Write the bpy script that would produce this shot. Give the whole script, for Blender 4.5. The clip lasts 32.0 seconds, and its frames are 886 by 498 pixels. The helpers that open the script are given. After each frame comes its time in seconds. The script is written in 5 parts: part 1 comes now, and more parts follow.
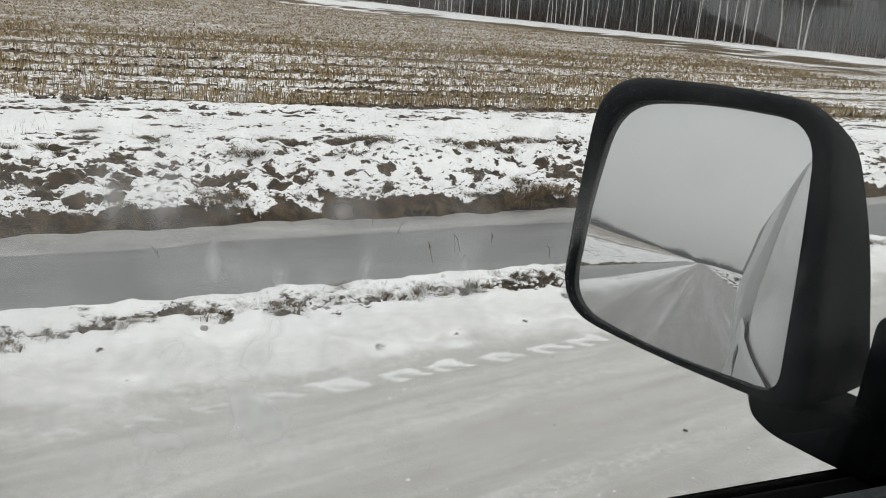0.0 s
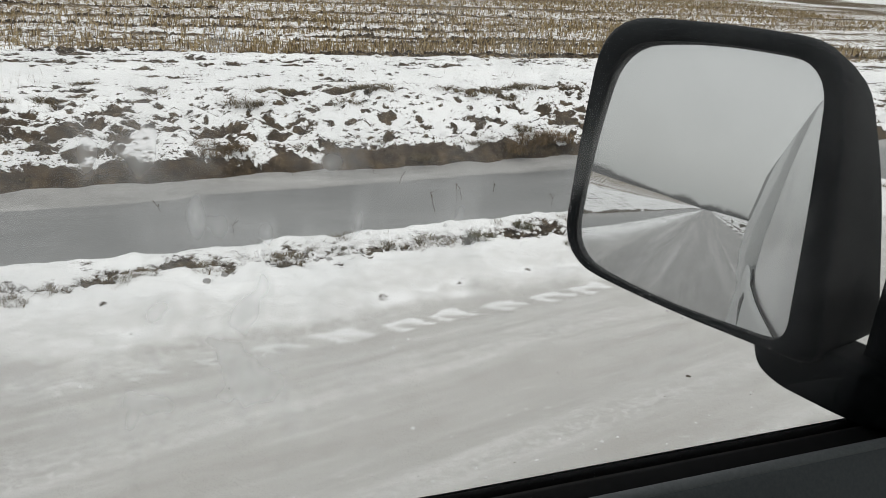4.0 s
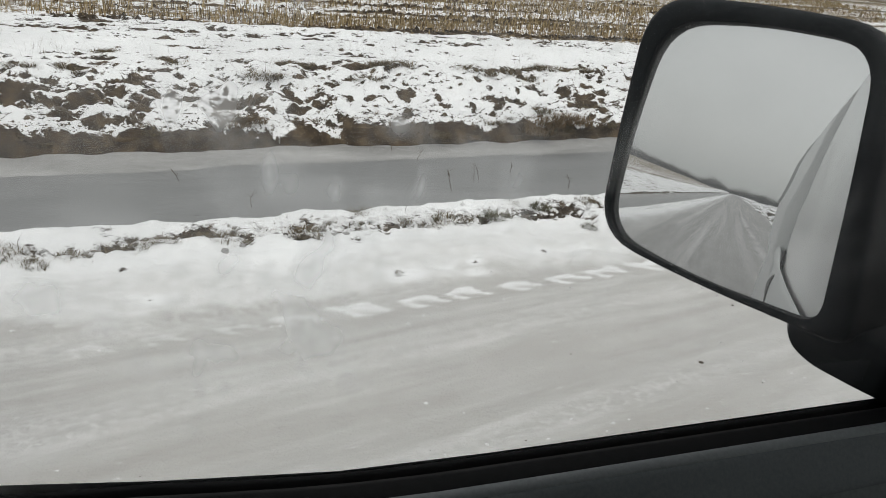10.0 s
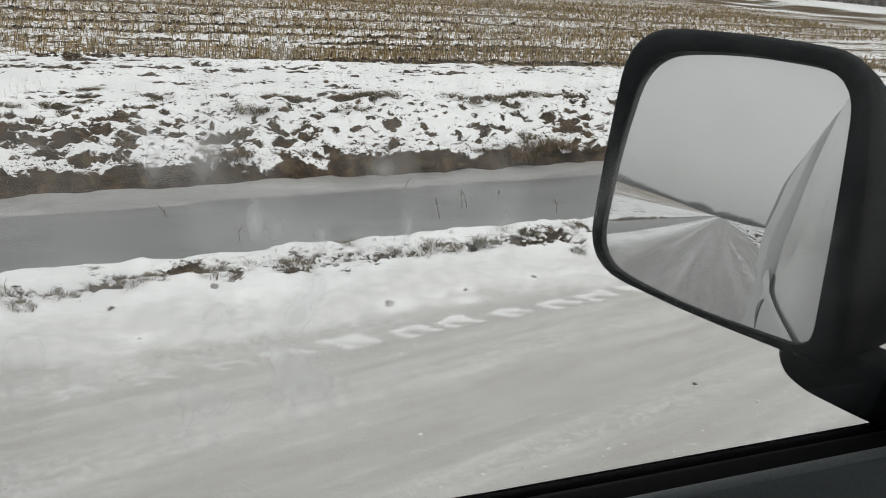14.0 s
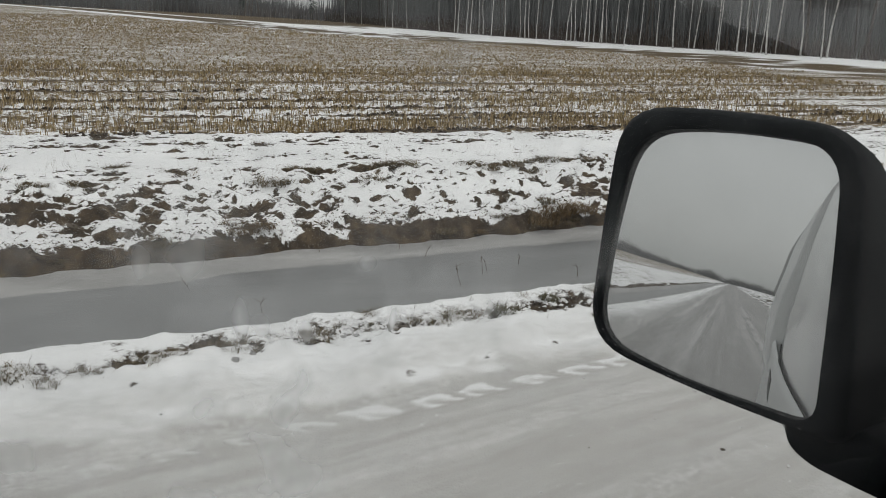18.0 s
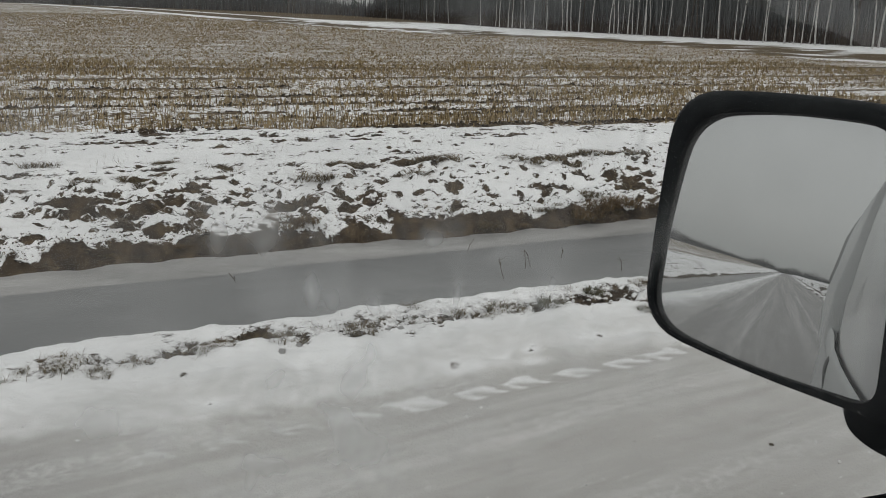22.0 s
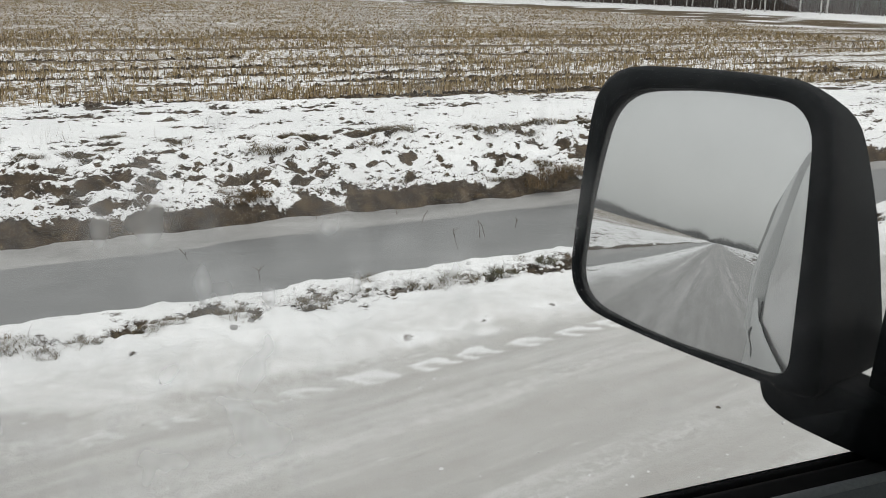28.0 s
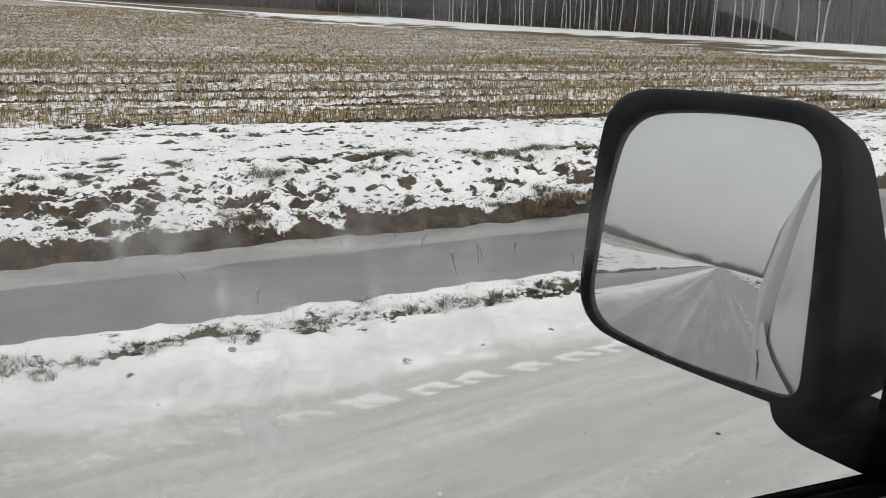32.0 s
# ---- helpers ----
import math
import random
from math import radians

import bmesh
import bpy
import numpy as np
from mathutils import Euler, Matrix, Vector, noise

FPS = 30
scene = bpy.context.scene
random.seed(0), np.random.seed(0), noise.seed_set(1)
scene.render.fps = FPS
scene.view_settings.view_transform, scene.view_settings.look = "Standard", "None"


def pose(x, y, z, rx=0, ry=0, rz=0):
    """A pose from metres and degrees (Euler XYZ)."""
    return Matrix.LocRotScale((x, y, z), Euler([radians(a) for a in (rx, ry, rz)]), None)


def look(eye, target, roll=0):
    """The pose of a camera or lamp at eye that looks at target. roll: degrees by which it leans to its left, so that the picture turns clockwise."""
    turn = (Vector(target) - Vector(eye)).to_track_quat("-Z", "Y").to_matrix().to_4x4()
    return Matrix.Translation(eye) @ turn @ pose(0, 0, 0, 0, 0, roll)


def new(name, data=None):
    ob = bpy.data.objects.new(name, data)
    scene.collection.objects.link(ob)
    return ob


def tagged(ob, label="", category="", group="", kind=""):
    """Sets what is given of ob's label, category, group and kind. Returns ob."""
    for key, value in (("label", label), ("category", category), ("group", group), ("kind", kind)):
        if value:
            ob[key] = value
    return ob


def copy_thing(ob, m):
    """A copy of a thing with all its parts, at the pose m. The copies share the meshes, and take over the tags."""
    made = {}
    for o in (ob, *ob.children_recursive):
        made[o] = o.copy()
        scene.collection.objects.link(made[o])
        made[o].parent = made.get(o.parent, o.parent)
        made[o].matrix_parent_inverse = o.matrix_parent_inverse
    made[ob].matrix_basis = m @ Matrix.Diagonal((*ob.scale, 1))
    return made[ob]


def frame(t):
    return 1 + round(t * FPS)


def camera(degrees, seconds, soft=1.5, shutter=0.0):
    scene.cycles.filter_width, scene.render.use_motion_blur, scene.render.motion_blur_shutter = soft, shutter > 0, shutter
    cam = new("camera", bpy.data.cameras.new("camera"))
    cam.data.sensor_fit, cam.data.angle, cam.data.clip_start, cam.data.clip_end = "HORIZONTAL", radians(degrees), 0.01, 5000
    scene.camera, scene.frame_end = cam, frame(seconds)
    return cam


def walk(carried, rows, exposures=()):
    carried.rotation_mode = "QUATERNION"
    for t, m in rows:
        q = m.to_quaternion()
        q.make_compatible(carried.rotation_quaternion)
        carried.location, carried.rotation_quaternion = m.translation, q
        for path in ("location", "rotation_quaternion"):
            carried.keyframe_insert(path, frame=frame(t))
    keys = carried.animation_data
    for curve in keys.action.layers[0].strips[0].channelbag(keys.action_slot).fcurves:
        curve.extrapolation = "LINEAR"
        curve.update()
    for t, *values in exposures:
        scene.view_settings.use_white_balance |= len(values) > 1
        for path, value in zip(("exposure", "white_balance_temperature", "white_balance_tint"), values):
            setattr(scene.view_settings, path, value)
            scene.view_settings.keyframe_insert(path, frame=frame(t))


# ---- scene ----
cam = camera(55.4, 32.0, 0.6)
PATH = [
    (0, (0.003, 0.0, 1.544), (0.769, 1.756, 0.971), 4.5),
    (0.5, (-0.009, -0.003, 1.543), (0.749, 1.752, 0.955), 4.9),
    (1, (0.006, -0.011, 1.558), (0.758, 1.749, 0.976), 3.6),
    (1.5, (0.006, -0.006, 1.553), (0.761, 1.754, 0.979), 3.2),
    (2, (-0.004, 0.005, 1.539), (0.754, 1.757, 0.94), 3.9),
    (2.5, (0.009, 0.009, 1.544), (0.76, 1.756, 0.924), 4.1),
    (3, (0.0, 0.014, 1.537), (0.751, 1.752, 0.894), 4.3),
    (3.5, (0.014, 0.018, 1.538), (0.765, 1.741, 0.853), 4.2),
    (5.5, (0.004, 0.005, 1.544), (0.763, 1.723, 0.856), 3.2),
    (6, (-0.002, 0.007, 1.539), (0.761, 1.726, 0.858), 3.5),
    (6.5, (-0.002, 0.01, 1.538), (0.758, 1.733, 0.864), 4.3),
    (7, (-0.005, 0.007, 1.539), (0.753, 1.734, 0.871), 4.4),
    (7.5, (-0.001, 0.017, 1.529), (0.757, 1.736, 0.842), 4.8),
    (8, (-0.007, 0.021, 1.521), (0.751, 1.735, 0.821), 5.7),
    (8.5, (-0.007, 0.026, 1.519), (0.746, 1.736, 0.807), 6.3),
    (9, (-0.003, 0.026, 1.523), (0.74, 1.733, 0.793), 6.2),
    (9.5, (-0.017, 0.018, 1.523), (0.719, 1.727, 0.788), 6.0),
    (10, (-0.014, 0.01, 1.535), (0.71, 1.724, 0.801), 5.5),
    (10.5, (-0.007, 0.019, 1.536), (0.711, 1.735, 0.802), 4.7),
    (11, (0.003, 0.014, 1.542), (0.725, 1.728, 0.807), 3.5),
    (11.5, (0.001, 0.013, 1.533), (0.724, 1.729, 0.805), 3.5),
    (12, (0.003, 0.02, 1.531), (0.731, 1.736, 0.806), 4.1),
    (12.5, (-0.009, 0.018, 1.533), (0.727, 1.73, 0.806), 4.4),
    (13, (-0.006, 0.012, 1.534), (0.734, 1.731, 0.828), 4.3),
    (13.5, (0.0, 0.015, 1.542), (0.745, 1.741, 0.859), 4.2),
    (14, (-0.012, 0.014, 1.541), (0.738, 1.741, 0.869), 4.0),
    (14.5, (-0.007, 0.008, 1.549), (0.73, 1.753, 0.908), 3.5),
    (15, (-0.007, 0.01, 1.543), (0.723, 1.761, 0.91), 3.2),
    (15.5, (0.002, 0.008, 1.551), (0.736, 1.778, 0.976), 3.2),
    (17.5, (0.003, -0.001, 1.555), (0.728, 1.791, 1.045), 2.4),
    (18, (0.005, 0.003, 1.557), (0.714, 1.797, 1.029), 2.0),
    (18.5, (0.009, 0.012, 1.557), (0.716, 1.786, 0.961), 0.5),
    (19, (0.004, 0.013, 1.56), (0.709, 1.775, 0.93), -0.8),
    (19.5, (0.002, 0.0, 1.558), (0.701, 1.769, 0.94), -0.4),
    (20, (0.016, 0.0, 1.56), (0.721, 1.784, 0.994), 0.5),
    (20.5, (-0.005, 0.0, 1.551), (0.68, 1.796, 0.998), 1.1),
    (21, (-0.011, -0.006, 1.553), (0.631, 1.804, 0.997), 1.4),
    (21.5, (-0.005, -0.012, 1.56), (0.62, 1.807, 1.011), 1.3),
    (22, (-0.01, -0.004, 1.55), (0.606, 1.82, 1.008), 1.2),
    (22.5, (-0.001, -0.009, 1.559), (0.606, 1.82, 1.024), 1.2),
    (23, (-0.005, -0.007, 1.555), (0.606, 1.823, 1.027), 1.0),
    (23.5, (-0.003, -0.008, 1.555), (0.612, 1.823, 1.034), 1.1),
    (24, (0.006, -0.008, 1.56), (0.624, 1.823, 1.046), 1.6),
    (24.5, (0.01, -0.014, 1.558), (0.637, 1.815, 1.048), 1.4),
    (26.5, (0.013, -0.01, 1.546), (0.68, 1.8, 1.016), 2.7),
    (27, (0.018, 0.004, 1.544), (0.69, 1.8, 0.977), 2.5),
    (27.5, (0.025, 0.007, 1.544), (0.708, 1.788, 0.944), 1.9),
    (28, (0.022, -0.006, 1.557), (0.725, 1.765, 0.949), 1.0),
    (28.5, (0.003, -0.009, 1.554), (0.71, 1.763, 0.953), 1.3),
    (29, (0.01, -0.006, 1.549), (0.712, 1.771, 0.955), 2.0),
    (29.5, (0.014, -0.008, 1.555), (0.719, 1.769, 0.967), 1.7),
    (30, (-0.001, -0.01, 1.545), (0.7, 1.77, 0.963), 2.6),
    (30.5, (0.009, -0.006, 1.551), (0.713, 1.775, 0.977), 3.2),
    (31, (0.025, -0.011, 1.561), (0.732, 1.772, 0.996), 2.1),
    (31.5, (0.027, 0.002, 1.559), (0.739, 1.785, 1.001), 1.1),
    (32, (0.011, -0.005, 1.553), (0.725, 1.78, 1.001), 1.5),
]
EXPOSURES = [(0, 0.18), (3, 0.22), (6, 0.2), (8, 0.19), (10, 0.19), (13, 0.14), (15, 0.04), (15.5, -0.12), (17.5, -0.18), (18, -0.16), (19, 0.03), (20, -0.03), (21, -0.26), (22, -0.35), (23, -0.31), (24, -0.34), (24.4, 0.12), (27, 0.2), (28, 0.22), (29, 0.1), (30, 0.16), (32, 0.16)]
walk(cam, [(t, look(eye, target, roll)) for t, eye, target, roll in PATH], EXPOSURES)

# ---- light ----
world = bpy.data.worlds.new("overcast_world")
scene.world = world
world.use_nodes = True
wn, wl = world.node_tree.nodes, world.node_tree.links
wn.clear()
sky = wn.new("ShaderNodeTexSky")
sky.sky_type, sky.sun_disc = "NISHITA", False
sky.sun_elevation, sky.sun_rotation = radians(55), radians(200)
sky.air_density, sky.dust_density, sky.ozone_density = 1.5, 6.0, 1.0
grey = wn.new("ShaderNodeHueSaturation")
grey.inputs["Saturation"].default_value = 0.12
wl.new(sky.outputs[0], grey.inputs["Color"])
back = wn.new("ShaderNodeBackground")
back.inputs["Strength"].default_value = 0.06
wl.new(grey.outputs[0], back.inputs["Color"])
veil = wn.new("ShaderNodeBackground")
veil.inputs["Color"].default_value = (0.955, 0.985, 0.96, 1)
veil.inputs["Strength"].default_value = 0.45
add = wn.new("ShaderNodeAddShader")
wl.new(back.outputs[0], add.inputs[0])
wl.new(veil.outputs[0], add.inputs[1])
wout = wn.new("ShaderNodeOutputWorld")
wl.new(add.outputs[0], wout.inputs[0])

sun = new("sun", bpy.data.lights.new("sun", "SUN"))
sun.data.energy, sun.data.angle, sun.data.color = 0.75, radians(40), (1.0, 0.98, 0.95)
sun.matrix_world = look((0, 0, 30), (-6, 10, 10))

# ---- materials ----


def material(name):
    m = bpy.data.materials.new(name)
    m.use_nodes = True
    m.node_tree.nodes.clear()
    return m, m.node_tree.nodes, m.node_tree.links


def noise_node(n, l, scale, detail=5.0, rough=0.55, vec=None, distort=0.0):
    k = n.new("ShaderNodeTexNoise")
    k.inputs["Scale"].default_value, k.inputs["Detail"].default_value = scale, detail
    k.inputs["Roughness"].default_value, k.inputs["Distortion"].default_value = rough, distort
    if vec is not None:
        l.new(vec, k.inputs["Vector"])
    return k.outputs["Fac"]


def ramp(n, l, fac, stops):
    r = n.new("ShaderNodeValToRGB")
    while len(r.color_ramp.elements) < len(stops):
        r.color_ramp.elements.new(0.5)
    for e, (p, c) in zip(r.color_ramp.elements, stops):
        e.position = p
        e.color = (*c, 1) if len(c) == 3 else c
    l.new(fac, r.inputs["Fac"])
    return r.outputs["Color"]


def grey_ramp(n, l, fac, a, b):
    return ramp(n, l, fac, [(a, (0, 0, 0)), (b, (1, 1, 1))])


def mix(n, l, fac, a, b):
    m = n.new("ShaderNodeMix")
    m.data_type = "RGBA"
    if isinstance(fac, float):
        m.inputs[0].default_value = fac
    else:
        l.new(fac, m.inputs[0])
    for i, v in ((6, a), (7, b)):
        if isinstance(v, tuple):
            m.inputs[i].default_value = (*v, 1)
        else:
            l.new(v, m.inputs[i])
    return m.outputs[2]


def calc(n, l, op, a, b=0.0):
    m = n.new("ShaderNodeMath")
    m.operation = op
    for i, v in ((0, a), (1, b)):
        if isinstance(v, (int, float)):
            m.inputs[i].default_value = v
        else:
            l.new(v, m.inputs[i])
    return m.outputs[0]


def finish(n, l, colour, rough, bump=None, depth=0.01, metal=0.0, spec=0.5):
    p = n.new("ShaderNodeBsdfPrincipled")
    if isinstance(colour, tuple):
        p.inputs["Base Color"].default_value = (*colour, 1)
    else:
        l.new(colour, p.inputs["Base Color"])
    if isinstance(rough, float):
        p.inputs["Roughness"].default_value = rough
    else:
        l.new(rough, p.inputs["Roughness"])
    p.inputs["Metallic"].default_value = metal
    p.inputs["Specular IOR Level"].default_value = spec
    if bump is not None:
        b = n.new("ShaderNodeBump")
        b.inputs["Distance"].default_value = depth
        l.new(bump, b.inputs["Height"])
        l.new(b.outputs[0], p.inputs["Normal"])
    o = n.new("ShaderNodeOutputMaterial")
    l.new(p.outputs[0], o.inputs[0])
    return p


def where(n):
    g = n.new("ShaderNodeNewGeometry")
    return g.outputs["Position"]


def stretch(n, l, vec, s):
    k = n.new("ShaderNodeMapping")
    k.inputs["Scale"].default_value = s
    l.new(vec, k.inputs["Vector"])
    return k.outputs[0]


def attr(n, name):
    a = n.new("ShaderNodeAttribute")
    a.attribute_name = name
    return a.outputs["Fac"]


def simple(name, dark, light, scale, rough, depth=0.002, spec=0.5, metal=0.0, squash=(1, 1, 1)):
    """A two-tone surface with grain at two scales."""
    m, n, l = material(name)
    co = n.new("ShaderNodeTexCoord").outputs["Object"]
    co = stretch(n, l, co, squash)
    a = noise_node(n, l, scale, 4, 0.6, co)
    b = noise_node(n, l, scale * 9, 3, 0.6, co)
    f = calc(n, l, "ADD", calc(n, l, "MULTIPLY", a, 0.65), calc(n, l, "MULTIPLY", b, 0.35))
    col = ramp(n, l, f, [(0.35, dark), (0.65, light)])
    rr = calc(n, l, "ADD", calc(n, l, "MULTIPLY", b, 0.15), rough - 0.07)
    finish(n, l, col, rr, b, depth, metal, spec)
    return m


def random_tint(name, low, high, rough=0.8, spec=0.2, grain=30.0):
    """Colour that differs from piece to piece of one mesh."""
    m, n, l = material(name)
    g = n.new("ShaderNodeNewGeometry")
    col = ramp(n, l, g.outputs["Random Per Island"], [(0.0, low), (1.0, high)])
    g2 = noise_node(n, l, grain, 3, 0.6, g.outputs["Position"])
    col = mix(n, l, calc(n, l, "MULTIPLY", g2, 0.35), col, tuple(0.6 * c for c in low))
    finish(n, l, col, rough, None, 0.01, 0.0, spec)
    return m


def ground_material():
    m, n, l = material("winter_ground")
    pos = where(n)
    fine = noise_node(n, l, 55, 6, 0.65, pos)
    mid = noise_node(n, l, 9, 5, 0.6, pos)
    wide = noise_node(n, l, 0.8, 4, 0.5, pos)
    # bare soil with dead grass
    soil = ramp(n, l, mid, [(0.3, (0.018, 0.015, 0.012)), (0.5, (0.050, 0.037, 0.025)), (0.72, (0.115, 0.084, 0.052))])
    soil = mix(n, l, grey_ramp(n, l, fine, 0.52, 0.72), soil, (0.09, 0.068, 0.042))
    # straw litter of the field
    flat = stretch(n, l, pos, (0.55, 3.0, 1))
    litter = noise_node(n, l, 5, 6, 0.65, flat)
    straw = ramp(n, l, litter, [(0.3, (0.03, 0.019, 0.010)), (0.5, (0.13, 0.09, 0.040)), (0.7, (0.28, 0.208, 0.104))])
    base = mix(n, l, attr(n, "straw"), soil, straw)
    # packed icy road
    split = n.new("ShaderNodeSeparateXYZ")
    l.new(pos, split.inputs[0])
    joined = n.new("ShaderNodeCombineXYZ")
    l.new(split.outputs["X"], joined.inputs[0])
    l.new(attr(n, "wheel"), joined.inputs[1])
    lane = noise_node(n, l, 1.8, 8, 0.68, stretch(n, l, joined.outputs[0], (0.5, 5.0, 1)))
    rut = noise_node(n, l, 1.0, 3, 0.5, stretch(n, l, joined.outputs[0], (0.06, 2.6, 1)))
    lane = calc(n, l, "ADD", lane, calc(n, l, "MULTIPLY", calc(n, l, "SUBTRACT", rut, 0.5), 0.55))
    ice = ramp(n, l, lane, [(0.28, (0.38, 0.37, 0.352)), (0.5, (0.445, 0.44, 0.425)), (0.68, (0.54, 0.535, 0.525))])
    ice = mix(n, l, calc(n, l, "MULTIPLY", grey_ramp(n, l, mid, 0.45, 0.75), 0.3), ice, (0.36, 0.345, 0.32))
    worn = calc(n, l, "ADD", calc(n, l, "MULTIPLY", split.outputs["X"], -0.28), calc(n, l, "MULTIPLY", calc(n, l, "SUBTRACT", rut, 0.5), 0.3))
    worn = ramp(n, l, worn, [(0.02, (0, 0, 0)), (0.42, (1, 1, 1))])
    dark_lane = ramp(n, l, lane, [(0.3, (0.205, 0.203, 0.198)), (0.5, (0.25, 0.247, 0.243)), (0.72, (0.335, 0.332, 0.327))])
    ice = mix(n, l, worn, ice, dark_lane)
    # fresh snow
    white = ramp(n, l, wide, [(0.3, (0.70, 0.708, 0.715)), (0.7, (0.79, 0.796, 0.80))])
    speck = noise_node(n, l, 17, 8, 0.7, stretch(n, l, pos, (0.8, 1.3, 1.0)))
    rows = noise_node(n, l, 8, 8, 0.8, stretch(n, l, pos, (1.0, 1.3, 1)))
    rows = calc(n, l, "ADD", calc(n, l, "MULTIPLY", calc(n, l, "SUBTRACT", rows, 0.5), 1.6), 0.5)
    loose = calc(n, l, "ADD", calc(n, l, "MULTIPLY", attr(n, "straw"), 0.3), 2.1)
    wild = mix(n, l, attr(n, "straw"), speck, rows)
    edge = calc(n, l, "ADD", attr(n, "snow"), calc(n, l, "MULTIPLY", calc(n, l, "SUBTRACT", wild, 0.5), loose))
    fleck = grey_ramp(n, l, noise_node(n, l, 6.5, 5, 0.6, stretch(n, l, pos, (1.0, 2.0, 1.0))), 0.53, 0.62)
    edge = calc(n, l, "SUBTRACT", edge, calc(n, l, "MULTIPLY", calc(n, l, "MULTIPLY", fleck, attr(n, "clods")), 0.55))
    cover = grey_ramp(n, l, edge, 0.38, 0.62)
    base = mix(n, l, cover, base, white)
    packed = calc(n, l, "ADD", attr(n, "road"), calc(n, l, "MULTIPLY", calc(n, l, "SUBTRACT", speck, 0.5), 0.9))
    packed = grey_ramp(n, l, packed, 0.15, 0.85)
    ice = mix(n, l, grey_ramp(n, l, speck, 0.62, 0.70), ice, (0.62, 0.62, 0.615))
    ice = mix(n, l, calc(n, l, "MULTIPLY", grey_ramp(n, l, noise_node(n, l, 40, 4, 0.7, pos), 0.68, 0.76), 0.5), ice, (0.18, 0.165, 0.14))
    tread = calc(n, l, "MULTIPLY", grey_ramp(n, l, noise_node(n, l, 34, 4, 0.65, pos), 0.48, 0.60), grey_ramp(n, l, rut, 0.50, 0.60))
    ice = mix(n, l, calc(n, l, "MULTIPLY", tread, 0.5), ice, (0.60, 0.60, 0.595))
    base = mix(n, l, packed, base, ice)
    rough = calc(n, l, "SUBTRACT", 0.85, calc(n, l, "MULTIPLY", attr(n, "road"), 0.3))
    relief = calc(n, l, "ADD", calc(n, l, "MULTIPLY", fine, 0.5), mid)
    finish(n, l, base, rough, relief, 0.014, 0.0, 0.25)
    return m


def ditch_material(name, dark, light, rough, spec):
    m, n, l = material(name)
    pos = where(n)
    a = noise_node(n, l, 1.3, 5, 0.6, stretch(n, l, pos, (0.5, 1.6, 1)), 0.6)
    b = noise_node(n, l, 14, 5, 0.6, pos)
    f = calc(n, l, "ADD", calc(n, l, "MULTIPLY", a, 0.7), calc(n, l, "MULTIPLY", b, 0.3))
    col = ramp(n, l, f, [(0.35, dark), (0.65, light)])
    rr = calc(n, l, "ADD", calc(n, l, "MULTIPLY", b, 0.25), rough - 0.1)
    finish(n, l, col, rr, b, 0.004, 0.0, spec)
    return m


M_GROUND = ground_material()
M_WATER = ditch_material("ditch_ice", (0.125, 0.127, 0.128), (0.185, 0.187, 0.187), 0.3, 0.45)
M_SHELF = ditch_material("white_ice", (0.19, 0.188, 0.183), (0.38, 0.376, 0.368), 0.5, 0.35)
M_STUBBLE = random_tint("straw_stubble", (0.05, 0.030, 0.013), (0.50, 0.385, 0.205))
M_GRASS = random_tint("dead_grass", (0.04, 0.032, 0.021), (0.23, 0.18, 0.105))
M_GREEN = random_tint("winter_grass", (0.035, 0.036, 0.020), (0.145, 0.13, 0.072))
M_STALK = random_tint("brown_stalk", (0.05, 0.035, 0.025), (0.15, 0.11, 0.07))
M_CLOD = simple("wet_soil", (0.03, 0.025, 0.019), (0.15, 0.125, 0.095), 60, 0.85, 0.004)
M_SOIL = random_tint("dark_soil", (0.018, 0.014, 0.010), (0.10, 0.076, 0.052))
M_CRUMB = random_tint("packed_snow", (0.6, 0.6, 0.6), (0.78, 0.78, 0.785), 0.8, 0.2)
M_DUSTED = simple("dusted_soil", (0.14, 0.13, 0.12), (0.55, 0.55, 0.55), 45, 0.9, 0.004)
M_TAN = random_tint("tan_straw", (0.06, 0.040, 0.022), (0.21, 0.145, 0.075))
M_TWIG = random_tint("bare_twigs", (0.055, 0.048, 0.045), (0.12, 0.105, 0.10), 0.9, 0.1, 2.0)
M_BRUSH = random_tint("brush", (0.045, 0.037, 0.033), (0.105, 0.085, 0.073), 0.9, 0.1, 2.0)
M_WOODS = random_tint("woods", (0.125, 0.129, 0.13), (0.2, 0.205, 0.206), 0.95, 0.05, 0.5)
# Distance haze is put into the colour of the next two, woods and brush.
M_FARWOODS_HAZED = random_tint("far_woods", (0.105, 0.107, 0.111), (0.19, 0.192, 0.198), 0.95, 0.05, 0.5)
M_FARBRUSH_HAZED = random_tint("far_brush", (0.085, 0.08, 0.078), (0.2, 0.19, 0.185), 0.95, 0.05, 0.5)
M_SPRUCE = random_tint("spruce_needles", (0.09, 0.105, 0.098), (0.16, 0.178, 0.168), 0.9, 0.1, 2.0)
M_POLE = simple("weathered_wood", (0.06, 0.055, 0.05), (0.16, 0.145, 0.13), 4, 0.85, 0.004, 0.3, 0.0, (8, 8, 0.6))


def birch_material():
    m, n, l = material("birch_bark")
    co = n.new("ShaderNodeTexCoord").outputs["Object"]
    k = noise_node(n, l, 2.2, 5, 0.65, stretch(n, l, co, (1.5, 1.5, 3.0)))
    col = ramp(n, l, k, [(0.33, (0.05, 0.045, 0.04)), (0.42, (0.34, 0.33, 0.315)), (0.7, (0.58, 0.57, 0.55))])
    finish(n, l, col, 0.8, k, 0.01, 0.0, 0.2)
    return m


